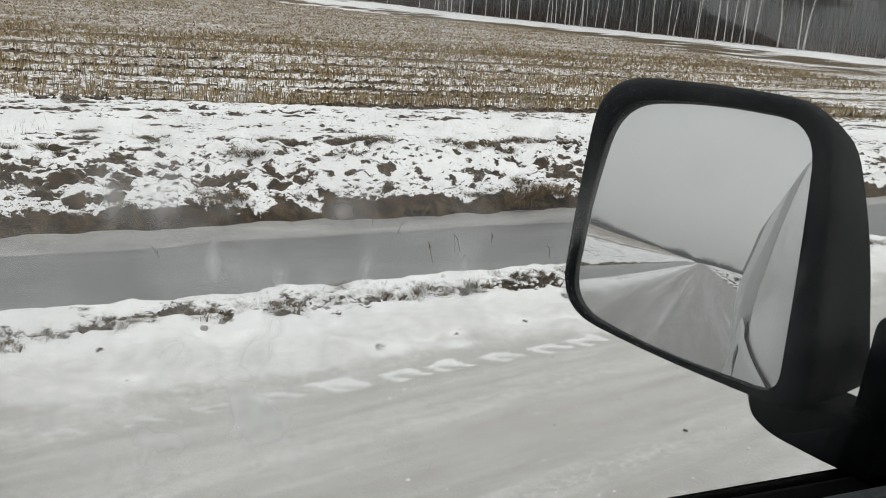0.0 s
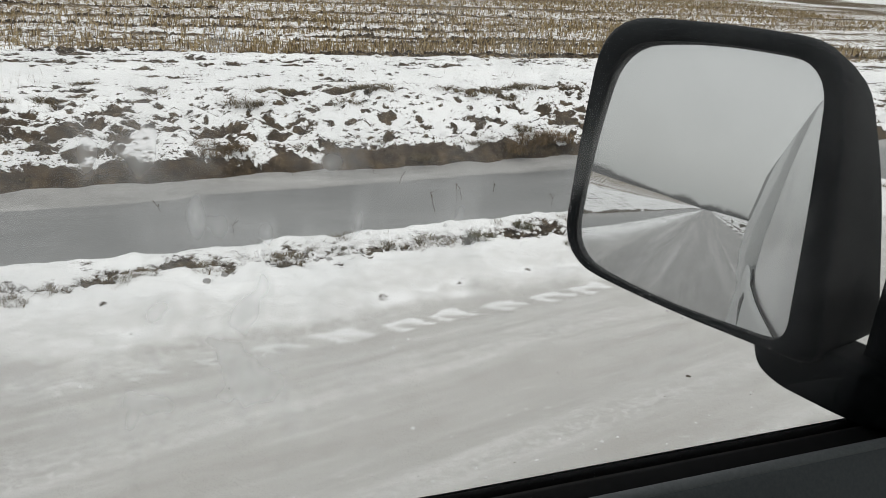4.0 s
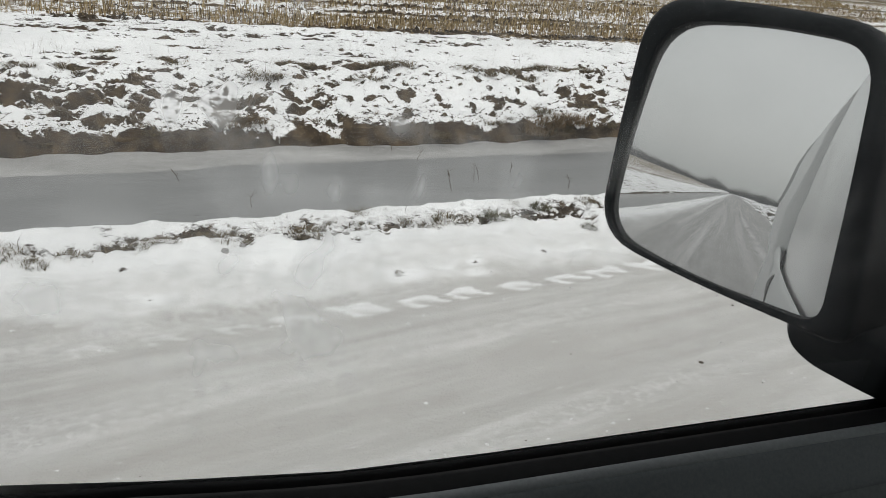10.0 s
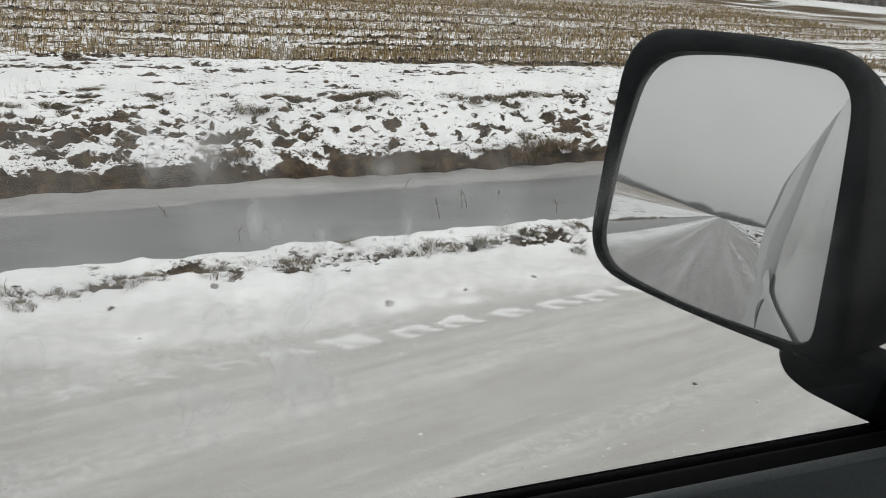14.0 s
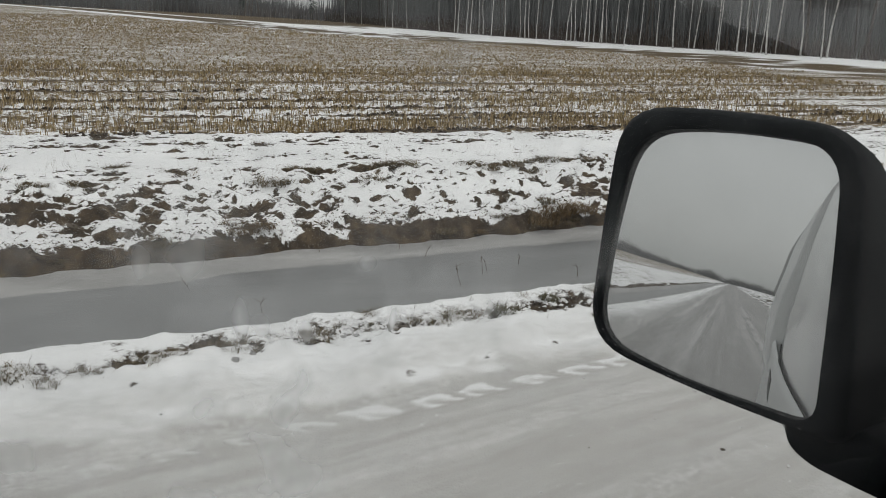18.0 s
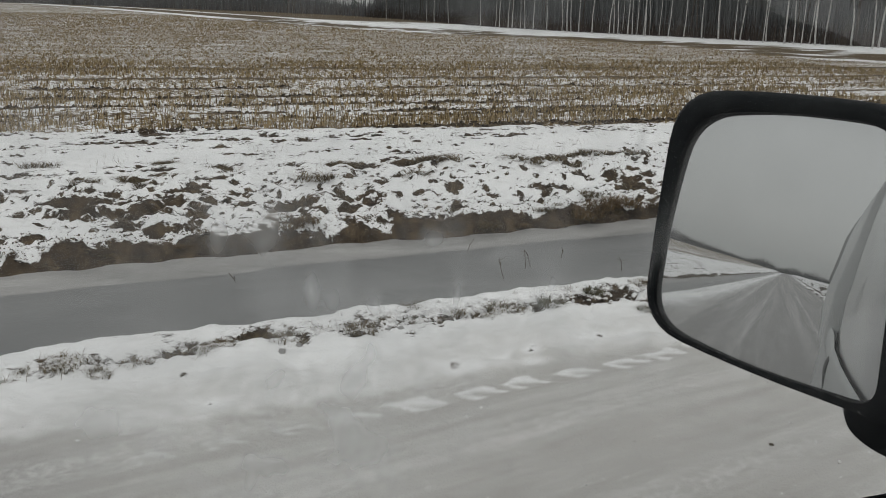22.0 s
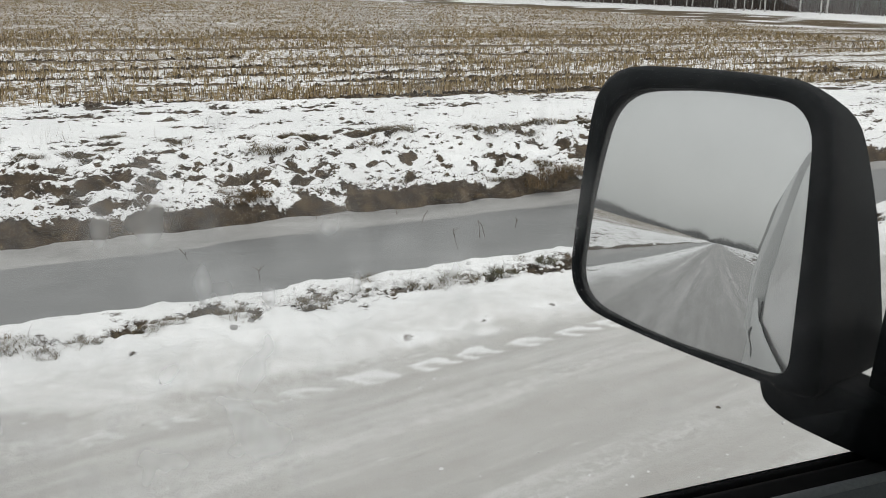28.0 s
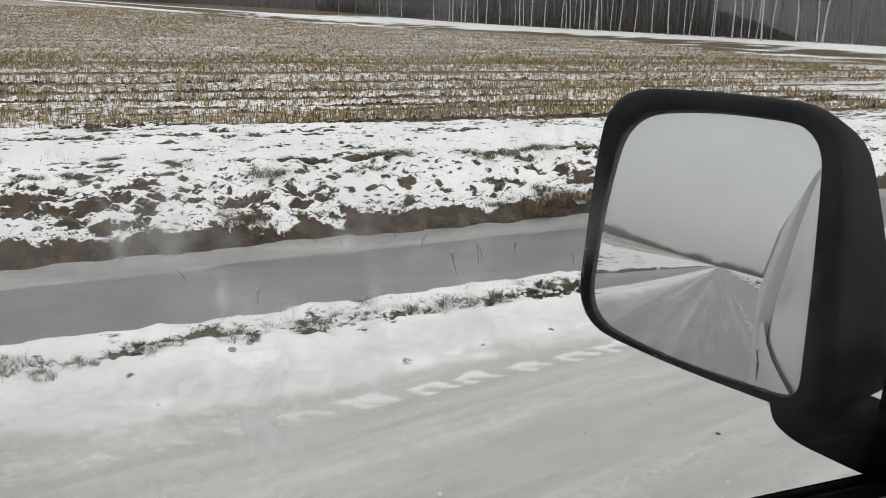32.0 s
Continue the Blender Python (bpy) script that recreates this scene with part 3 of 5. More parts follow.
    snow = np.where(y < 0, np.clip(0.5 + (0.62 - 0.25 * np.exp(-((y + 4.4) / 0.5) ** 2) - fbm(x * 1.2, y * 2.4, 107)) / 0.2, 0, 1), snow)
    wheel = y - 0.21 * swerve(x)
    tracks = 0.016 * np.sin(wheel * 8.3) * fbm(x * 0.4, wheel * 3, 109) + 0.016 * (fbm(x * 1.6, wheel * 9, 113, 4, 0.6) - 0.5) + 0.006 * (fbm(x * 14, wheel * 14, 115, 3) - 0.5)
    # lug prints of a tractor tyre along the road edge
    lug = np.zeros_like(z)
    fuzz = fbm(x * 12, y * 12, 117, 4) - 0.5
    for k in range(-4, 9):
        a = x - (0.915 + 0.262 * k + 0.02 * math.sin(k * 2.3))
        b = y - (3.02 + 0.138 * 0.262 * k) - 0.138 * a
        size = 1.18 if k > -1 else 0.95
        inside = np.full_like(z, 9.0)
        for (ax, ay), (bx, by) in zip(KITE, KITE[1:] + KITE[:1]):
            ex, ey = bx - ax, by - ay
            inside = np.minimum(inside, (ex * (b - ay * size) - ey * (a - ax * size)) / math.hypot(ex, ey))
        print_k = step(-0.006, 0.014, inside + 0.06 * fuzz)
        along, across = 0.9 * (a - 0.03) - 0.43 * (b + 0.03), 0.43 * (a - 0.03) + 0.9 * (b + 0.03)
        slot = np.exp(-((along / (0.07 * size)) ** 2 + (across / (0.02 * size)) ** 2) ** 2)
        print_k = print_k * (1 - (1.0 if k % 3 else 0.6) * slot)
        lug = np.maximum(lug, print_k * (0.42 + 0.33 * step(-2, 0, np.array(float(k)))))
    rough_snow = (1 - onroad) * near
    beyond_ditch = step(5, 6, y)
    thick = step(0.3, 0.7, snow)
    z = z + near * onroad * tracks + 0.0045 * lug * near
    clay = step(far - 0.15, far, y) * (1 - step(far + 0.45, far + 0.7, y))
    z = z + near * clay * (0.11 * (fbm(x * 5.5, y * 6.5, 27, 4, 0.6) - 0.5))
    bumps = beyond_ditch * ((0.10 + 0.17 * bank) * hum + 0.022 * thick + fine * (0.012 + 0.04 * (1 - thick)))
    bumps = bumps + (1 - beyond_ditch) * (0.03 * thick + (0.028 * lump + 0.05 * (fbm(x * 6, y * 6, 25, 3) - 0.5)) * step(2.95, 3.35, y) + fine * (0.014 + 0.016 * step(3.1, 3.4, y) + 0.035 * (1 - thick) * step(3.4, 3.7, y)))
    z = z + rough_snow * bumps - 0.02 * pit * near
    behind = step(-2.0, -6.0, x)
    slush = (0.45 + 0.4 * behind) * (1 - step(road + 0.05, road + 0.55 + 0.5 * behind, y + 0.4 * (fbm(x * 1.3, y * 2.2, 119) - 0.5))) * step(-3.4, -2.9, y)
    onroad = np.maximum(onroad, slush) * (1 - lug) * (1 - 0.9 * pit)
    # ridges of loose snow between the wheel tracks further back along the road
    ridge = np.zeros_like(z)
    for w0, wide, power in ((-1.75, 0.10, 0.5), (-0.95, 0.07, 0.35), (-0.25, 0.16, 0.55), (0.55, 0.07, 0.35), (1.35, 0.10, 0.5), (2.2, 0.12, 0.4)):
        ridge = np.maximum(ridge, power * np.exp(-((wheel - w0 + 0.25 * (fbm(x * 0.15, x * 0 + w0, 121, 3) - 0.5)) / wide) ** 2))
    onroad = onroad * (1 - step(-3.5, -9.0, x) * ridge * (0.25 + 0.55 * step(0.2, 0.6, fbm(x * 0.5, wheel * 2, 123, 3))))
    snow = np.maximum(snow, lug)
    clods = (0.45 + 0.55 * bank) * beyond_ditch * (1 - straw) * (1 - beyond)
    return z, snow, straw, onroad, clods


def spread(lo, hi, cell, far_lo, far_hi, growth):
    """Grid lines: even between lo and hi, widening outside."""
    mid = list(np.arange(lo, hi + cell / 2, cell))
    d, v = cell, hi
    while v < far_hi:
        d *= growth
        v += d
        mid.append(v)
    d, v = cell, lo
    while v > far_lo:
        d *= growth
        v -= d
        mid.insert(0, v)
    return np.array(mid)


gx = spread(-2.6, 6.6, 0.022, -900, 900, 1.06)
gy = spread(1.6, 11.6, 0.026, -700, 1100, 1.03)
gy = np.sort(np.concatenate([gy[(gy < 2.7) | (gy > 4.3)], np.arange(2.7, 4.3, 0.014)]))
GX, GY = np.meshgrid(gx, gy)
GZ, SNOW, STRAW, ROAD, CLODDY = terrain(GX, GY)
nx, ny = len(gx), len(gy)
me = bpy.data.meshes.new("ground")
me.vertices.add(nx * ny)
me.vertices.foreach_set("co", np.stack([GX, GY, GZ], -1).ravel())
idx = np.arange(nx * ny).reshape(ny, nx)
quads = np.stack([idx[:-1, :-1], idx[:-1, 1:], idx[1:, 1:], idx[1:, :-1]], -1).reshape(-1, 4)
me.loops.add(quads.size)
me.loops.foreach_set("vertex_index", quads.ravel())
me.polygons.add(len(quads))
me.polygons.foreach_set("loop_start", np.arange(0, quads.size, 4))
me.polygons.foreach_set("use_smooth", np.ones(len(quads), bool))
for key, values in (("snow", SNOW), ("straw", STRAW), ("road", ROAD), ("clods", CLODDY), ("wheel", GY - 0.21 * swerve(GX))):
    me.attributes.new(key, "FLOAT", "POINT").data.foreach_set("value", values.ravel().astype(np.float32))
me.update()
me.validate()
me.materials.append(M_GROUND)
ground = tagged(new("ground", me), "snowy ground with an icy road, ditch banks and stubble field", "ground", "", "structure")


def height(x, y):
    return float(terrain(np.array([x]), np.array([y]))[0][0])


# frozen ditch
def strip(name, near_edge, far_edge, z, mat, x0=-300.0, x1=300.0, rough_edge=0.0, seed=3, dip=0.0):
    xs = spread(-4, 9, 0.06, x0, x1, 1.12)
    a, b = near_edge(xs), far_edge(xs)
    if rough_edge:
        a = a + rough_edge * (fbm(xs * 2.2, xs * 0, seed, 5, 0.6) - 0.5)
    v = [(x, y, z - dip) for x, y in zip(xs, a)] + [(x, y, z) for x, y in zip(xs, b)]
    k = len(xs)
    return mesh_object(name, v, [(i, i + 1, k + i + 1, k + i) for i in range(k - 1)], mat)


water = tagged(strip("water", lambda x: line_crest(x) - 0.1, lambda x: line_far_water(x) + 0.6, WATER_Z, M_WATER), "grey frozen water in the roadside ditch", "water", "", "structure")
shelf = tagged(strip("ice_shelf", lambda x: 5.70 + 0.10 * bend(x), lambda x: line_far_water(x) + 0.45, WATER_Z + 0.008, M_SHELF, -300, 300, 0.22, 3, 0.012), "pale ice along the far edge of the ditch", "ice", "", "structure")

# ---- stubble ----
rng = np.random.default_rng(4)


def stubble(name, x0, x1, y0, y1, count, low, high, width, label):
    x, y = rng.uniform(x0, x1, count), rng.uniform(y0, y1, count)
    y = np.round(y / 0.24) * 0.24 + rng.normal(0, 0.03, count)
    belt = step(12.3, 12.7, y) * (1 - step(18, 22, y))
    keep = (y > line_stubble(x) - 0.05) & (line_rim(x, y) < 0) & (fbm(x * 0.5, y * 1.2, 131, 4) > rng.uniform(0.15, 0.62, count)) & (rng.uniform(0, 1, count) > 0.4 * belt) & (np.min(np.abs(y[:, None] + 0.12 - np.array(FURROWS)[None]), 1) > 0.08)
    x, y = np.repeat(x[keep], 4), np.repeat(y[keep], 4)
    x, y = x + rng.normal(0, 0.022, len(x)), y + rng.normal(0, 0.016, len(y))
    z = terrain(x, y)[0] - 0.02
    k = len(x)
    h = rng.uniform(low, high, k)
    w = width * rng.uniform(0.6, 1.3, k)
    tx, ty = rng.normal(0, 0.07, k) * h, rng.normal(0, 0.07, k) * h
    ang = rng.uniform(0, 6.28, k)
    v = []
    for j in range(3):
        c, s = np.cos(ang + j * 2.094), np.sin(ang + j * 2.094)
        v.append(np.stack([x + w * c, y + w * s, z], -1))
    for j in range(3):
        c, s = np.cos(ang + j * 2.094), np.sin(ang + j * 2.094)
        v.append(np.stack([x + tx + 0.7 * w * c, y + ty + 0.7 * w * s, z + h], -1))
    v = np.stack(v, 1).reshape(-1, 3)
    base = np.arange(k)[:, None] * 6
    f = np.concatenate([base + np.array(q) for q in ((0, 1, 4, 3), (1, 2, 5, 4), (2, 0, 3, 5))], 0)
    ob = mesh_object(name, v.tolist(), f.tolist(), M_STUBBLE)
    return tagged(ob, label, "stubble", "", "stuff")


stubble("stubble", -5, 14, 10.9, 16, 15000, 0.04, 0.13, 0.0050, "cut straw stubble standing in rows in thin snow")
stubble("stubble", -7, 22, 16, 26, 17000, 0.04, 0.11, 0.0066, "cut straw stubble in the middle of the field")
stubble("stubble", -12, 40, 26, 60, 22000, 0.04, 0.09, 0.008, "distant brown straw stubble")
stubble("stubble", -25, 20, 60, 130, 16000, 0.05, 0.12, 0.017, "stubble at the far end of the field")

# ---- grass, stalks and clods ----


def tuft_mesh(name, seed, blades, radius, tall, mat, flop=0.7, wide=0.004):
    r = random.Random(seed)
    v, f = [], []
    for _ in range(blades):
        a, d = r.uniform(0, 6.283), radius * math.sqrt(r.random())
        p = Vector((math.cos(a) * d, math.sin(a) * d * 0.7, -0.02))
        b = r.uniform(0, 6.283)
        out = Vector((math.cos(b), math.sin(b), 0))
        h = tall * r.uniform(0.4, 1.1)
        r.random()
        side = Vector((-out.y, out.x, 0)) * wide * r.uniform(0.6, 1.4)
        q = p + Vector((0, 0, h * 0.6)) + out * h * 0.25 * flop
        t = q + Vector((0, 0, h * r.uniform(-0.25, 0.4))) + out * h * flop * r.uniform(0.3, 0.9)
        k = len(v)
        v += [p - side, p + side, q - side * 0.8, q + side * 0.8, t]
        f += [(k, k + 1, k + 3, k + 2), (k + 2, k + 3, k + 4)]
    me = bpy.data.meshes.new(name)
    me.from_pydata([tuple(p) for p in v], [], f)
    me.materials.append(mat)
    return me


def clod_mesh(name, seed, mat):
    r = random.Random(seed)
    bm = bmesh.new()
    bmesh.ops.create_icosphere(bm, subdivisions=2, radius=1.0)
    for p in bm.verts:
        p.co *= 1 + 0.5 * noise.noise(p.co * 1.6 + Vector((seed * 3.1, 0, 0))) + r.uniform(-0.16, 0.16)
        p.co.z *= 0.55
    me = bpy.data.meshes.new(name)
    bm.to_mesh(me)
    bm.free()
    me.materials.append(mat)
    return me


def lay(name, me, x, y, size, turn, label, category, group, sink=0.0):
    ob = tagged(new(name, me), label, category, group)
    ob.matrix_world = pose(x, y, height(x, y) - sink, 0, 0, turn) @ Matrix.Diagonal((size, size, size, 1))
    return ob


rg = random.Random(15)
green_tufts = [tuft_mesh("grass_tuft", 200 + i, 300, 0.10, 0.05, M_GREEN, 1.5, 0.0017) for i in range(4)]
dry_tufts = [tuft_mesh("dry_tuft", 220 + i, 240, 0.12, 0.05, M_GRASS, 1.4, 0.0016) for i in range(4)]
straws = [tuft_mesh("straw_clump", 250 + i, 380, 0.17, 0.08, M_TAN, 1.6, 0.0026) for i in range(3)]
tussocks = [tuft_mesh("tussock", 240 + i, 330, 0.17, 0.08, M_GRASS, 1.6, 0.0026) for i in range(4)]
clods = [clod_mesh("soil_clod", 260 + i, M_CLOD) for i in range(5)]
dusted = [clod_mesh("dusted_clod", 270 + i, M_DUSTED) for i in range(3)]
BANK_TUFTS = [(-0.64, 3.72), (-0.50, 3.74), (-0.44, 3.72), (-0.32, 3.60), (-0.20, 3.68), (-0.09, 3.73), (0.08, 3.75), (0.20, 3.79), (0.34, 3.83), (0.43, 3.80), (0.52, 3.78), (0.84, 3.85), (1.11, 3.90), (1.21, 4.10), (1.39, 3.92), (1.59, 3.94), (1.62, 3.88), (1.83, 3.99), (1.90, 3.90), (2.10, 4.10), (2.19, 4.00), (2.25, 4.02), (2.52, 4.07), (2.36, 3.77)]
for i, (x, y) in enumerate(BANK_TUFTS):
    y -= 0.09
    green = x > 1.0 and i % 3 != 1
    lay("grass_tuft" if green else "dry_grass_tuft", rg.choice(green_tufts if green else dry_tufts), x, y, (rg.uniform(0.7, 1.0) * (1.15 if 1.5 < x < 1.95 else 0.75 if x > 2.05 else 1.0) if x > 0.75 else rg.uniform(0.5, 0.8)), rg.uniform(0, 360),
        "flattened green winter grass on the ditch bank" if green else "dry brown grass poking out of the snow", "grass", "tufts on the ditch bank")
for x in [-0.7 + 0.17 * i for i in range(16)] + [-4.5 + 0.42 * i for i in range(9)] + [2.9 + 0.45 * i for i in range(12)]:
    lay("dry_grass_tuft", rg.choice(dry_tufts), x, float(line_crest(x)) - 0.23 + rg.uniform(-0.10, 0.10), rg.uniform(0.45, 0.85), rg.uniform(0, 360), "dry brown grass poking out of the snow", "grass", "tufts on the ditch bank")
TUSSOCKS = [(-0.7, 8.11), (-0.18, 8.14), (-0.37, 8.24), (0.01, 8.84), (0.54, 8.56), (1.72, 8.56), (1.86, 8.54), (1.39, 8.0), (2.63, 8.56), (2.76, 8.55), (2.86, 8.49), (3.68, 8.55), (3.75, 8.3), (4.52, 8.6), (4.66, 8.6), (4.23, 8.23), (4.22, 8.56), (5.0, 8.62), (5.2, 8.64), (2.4, 8.08), (-1.14, 8.86), (4.62, 7.4), (5.6, 8.3), (6.3, 8.7), (7.0, 8.2)]
for x, y in TUSSOCKS:
    lay("grass_tussock", rg.choice(tussocks), x, y, rg.uniform(0.7, 1.15), rg.uniform(-25, 25), "matted dead grass tussock in the snow", "grass", "tussocks beyond the ditch")
for i in range(46):
    x = -3.5 + 11 * i / 46 + rg.uniform(-0.1, 0.1)
    lay("bank_grass", rg.choice(straws if i % 3 == 0 else tussocks), x, float(line_far_water(x)) + rg.uniform(0.12, 0.45), rg.uniform(0.5, 0.85), rg.uniform(0, 360), "brown matted grass hanging over the ditch edge", "grass", "grass on the far bank", 0.03)
for x, y, s_ in ((3.75, 6.95, 1.5), (3.95, 6.98, 1.4), (4.15, 7.02, 1.3), (0.95, 6.80, 0.8), (1.1, 6.83, 0.7)):
    lay("straw_clump", rg.choice(straws), x, y, s_, rg.uniform(0, 360), "tan clump of dead straw on the far bank", "grass", "grass on the far bank")
CLODS = [(0.82, 3.86), (0.95, 3.84), (1.04, 3.86), (1.18, 3.88), (1.30, 3.86), (1.36, 3.90), (1.48, 3.91)]
for i, (x, y) in enumerate(CLODS):
    y -= 0.09
    lay("soil_clod", clods[i % 5], x, y, rg.uniform(0.016, 0.03), rg.uniform(0, 360), "dark wet clod of soil on the bank", "soil", "clods on the bank", 0.005)
for x, y, r_ in ((0.44, 3.57, 0.022), (1.03, 3.70, 0.018), (1.15, 3.72, 0.024), (0.97, 3.70, 0.016), (0.53, 3.64, 0.018)):
    lay("soil_clod", rg.choice(dusted), x, y, r_, rg.uniform(0, 360), "small snow-dusted clod on the shoulder", "soil", "clods on the shoulder", 0.004)
for i in range(60):
    x = rg.uniform(-2.5, 7)
    y = float(line_far_water(x)) + rg.uniform(0.25, 1.9)
    lay("earth_clod", rg.choice(clods), x, y, rg.uniform(0.025, 0.06), rg.uniform(0, 360), "dark clod of turned soil showing through the snow", "soil", "clods beyond the ditch", 0.02)
for x, y, r_ in ((2.094, 2.31, 0.010), (2.0, 2.62, 0.004), (1.62, 2.5, 0.004), (1.9, 2.2, 0.003), (2.6, 2.75, 0.007)):
    lay("road_grit", rg.choice(clods), x, y, r_, rg.uniform(0, 360), "dark crumb of grit on the icy road", "grit", "grit on the road")


def stalk(x, y, tall, seed, z=WATER_Z):
    r = random.Random(seed)
    v, f = [], []
    top = Vector((r.uniform(-0.05, 0.05), r.uniform(-0.03, 0.03), tall))
    mid_p = top * 0.5 + Vector((r.uniform(-0.02, 0.02), 0, 0))
    lines = [[Vector((0, 0, -0.05)), mid_p, top]]
    for _ in range(3):
        b = mid_p.lerp(top, r.uniform(0, 0.8))
        lines.append([b, b + Vector((r.uniform(-0.05, 0.05), r.uniform(-0.03, 0.03), r.uniform(0.0, 0.05)))])
    for path in lines:
        base = len(v)
        for i, p in enumerate(path):
            w = 0.0028 * (1 - 0.3 * i)
            v += [p + Vector((w, 0, 0)), p + Vector((-w / 2, w * 0.87, 0)), p + Vector((-w / 2, -w * 0.87, 0))]
        for i in range(len(path) - 1):
            for j in range(3):
                a, b = base + i * 3 + j, base + i * 3 + (j + 1) % 3
                f.append((a, b, b + 3, a + 3))
    ob = mesh_object("dead_stalk", v, f, M_STALK)
    ob.location = (x, y, z)
    return tagged(ob, "thin dead weed stalk standing in the frozen ditch", "plant", "dead stalks in the ditch")


for i, (x, y, tall) in enumerate(((0.84, 5.29, 0.12), (2.60, 5.71, 0.14), (2.31, 6.27, 0.08), (2.34, 5.49, 0.16), (3.30, 5.47, 0.12), (1.53, 6.62, 0.09), (2.21, 6.56, 0.10), (-0.26, 6.62, 0.12), (2.66, 5.73, 0.10), (0.45, 5.9, 0.05), (3.0, 5.9, 0.07))):
    stalk(x, y, tall, 300 + i)


def scattered(name, x0, x1, y0, y1, count, low, high, mat, label, seed):
    """Single dry blades that stick out of the snow."""
    r = np.random.default_rng(seed)
    x, y = r.uniform(x0, x1, count), r.uniform(y0, y1, count)
    keep = (np.abs(y - 5.3 - 0.09 * x) > 1.45) & (fbm(x * 1.6, y * 1.6, 141) > r.uniform(0.42, 0.66, count))
    x, y = x[keep], y[keep]
    z = terrain(x, y)[0] - 0.01
    h = r.uniform(low, high, len(x))
    v, f = [], []
    for i in range(len(x)):
        k = len(v)
        lx, ly = r.normal(0, 0.35) * h[i], r.normal(0, 0.35) * h[i]
        v += [(x[i] - 0.0013, y[i], z[i]), (x[i] + 0.0013, y[i], z[i]), (x[i], y[i] + 0.002, z[i]), (x[i] + lx, y[i] + ly, z[i] + h[i])]
        f += [(k, k + 1, k + 3), (k + 1, k + 2, k + 3), (k + 2, k, k + 3)]
    return tagged(mesh_object(name, v, f, mat), label, "grass", "", "stuff")


scattered("snow_grass", -4, 10, 6.9, 11.2, 3000, 0.03, 0.13, M_GRASS, "thin dry blades sticking out of the snow strip", 5)
scattered("bank_blades", -4, 7, 3.45, 4.2, 1500, 0.015, 0.06, M_GRASS, "thin dry blades along the near bank", 6)

def crumbs(name, x, y, low, high, mat, label, seed):
    """Small angular lumps of soil lying on the ground."""
    r = np.random.default_rng(seed)
    k = len(x)
    z = terrain(x, y)[0]
    size = r.uniform(low, high, k)
    axes = np.array([(1, 0, 0), (-1, 0, 0), (0, 1, 0), (0, -1, 0), (0, 0, 0.75), (0, 0, -0.5)], float)
    v = axes[None] * size[:, None, None] * r.uniform(0.6, 1.4, (k, 6, 1)) + r.normal(0, 0.2, (k, 6, 3)) * size[:, None, None]
    v = v + np.stack([x, y, z], -1)[:, None, :]
    base = np.arange(k)[:, None] * 6
    f = np.concatenate([base + np.array(q) for q in ((0, 2, 4), (2, 1, 4), (1, 3, 4), (3, 0, 4), (2, 0, 5), (1, 2, 5), (3, 1, 5), (0, 3, 5))], 0)
    return tagged(mesh_object(name, v.reshape(-1, 3).tolist(), f.tolist(), mat), label, "soil", "", "stuff")


rc = np.random.default_rng(31)
cx, cy = rc.uniform(-3, 8, 26000), rc.uniform(6.5, 11.3, 26000)
bare = (terrain(cx, cy)[1] < 0.42) & (cy > line_far_water(cx) + 0.12)
sx = rc.uniform(-3, 8, 9000)
sy = line_far_water(sx) + rc.uniform(-0.08, 0.42, 9000)
crumbs("scarp_crumbs", sx[::2], sy[::2], 0.004, 0.013, M_SOIL, "brown soil crumbs on the scarp of the far bank", 37)
crumbs("scarp_straw", sx[1::4], sy[1::4], 0.003, 0.010, M_GRASS, "bits of tan dead straw on the scarp of the far bank", 38)
crumbs("soil_crumbs", cx[bare][::2], cy[bare][::2], 0.004, 0.015, M_SOIL, "dark soil crumbs in the bare patches beyond the ditch", 32)
fy = rc.choice(np.array([11.2, 12.45, 13.07, 14.1, 15.4, 17.2]), 9000)
cx = rc.uniform(-5, 14, 9000)
cy = fy + 0.3 * (fbm(cx * 0.6, cx * 0 + fy, 89) - 0.5) + rc.normal(0, 0.05, 9000)
keep = 0.6 * fbm(cx * 0.7, cy * 0.7, 91, 4) + 0.4 * fbm(cx * 4, cy * 4, 93, 3) > rc.uniform(0.40, 0.60, 9000)
crumbs("furrow_clods", cx[keep], cy[keep], 0.012, 0.045, M_SOIL, "dark turned clods along the furrows of the stubble", 33)

cx = rc.uniform(-1.5, 5, 9000)
cy = line_crest(cx) - 0.23 + rc.normal(0, 0.12, 9000)
bare = (terrain(cx, cy)[1] < 0.45) & (cx > -0.8)
sx = rc.uniform(0.6, 2.3, 420)
crumbs("bank_snow_lumps", sx, line_crest(sx) - 0.21 + rc.normal(0, 0.055, 420), 0.006, 0.019, M_CRUMB, "loose lumps of snow between the tufts of the bank", 39)
crumbs("bank_crumbs", cx[bare], cy[bare], 0.003, 0.014, M_SOIL, "dark crumbs of soil between the tufts of the bank", 36)
cx, cy = rc.uniform(-2, 6, 1100), rc.normal(0, 0.16, 1100)
cy = cy + rc.choice(np.array([1.75, 2.15, 2.5, 2.8]), 1100) + 0.21 * bend(cx)
keep = (fbm(cx * 0.9, cy * 3, 151, 3) > rc.uniform(0.45, 0.75, 1100)) & (cy > 0.9)
crumbs("snow_crumbs", cx[keep], cy[keep], 0.002, 0.009, M_CRUMB, "small white crumbs of packed snow on the road", 34)
cx, cy = rc.uniform(-2, 6, 150), rc.uniform(1.1, 3.3, 150)
crumbs("road_grit", cx, cy, 0.0012, 0.004, M_SOIL, "fine dark grit scattered on the icy road", 35)

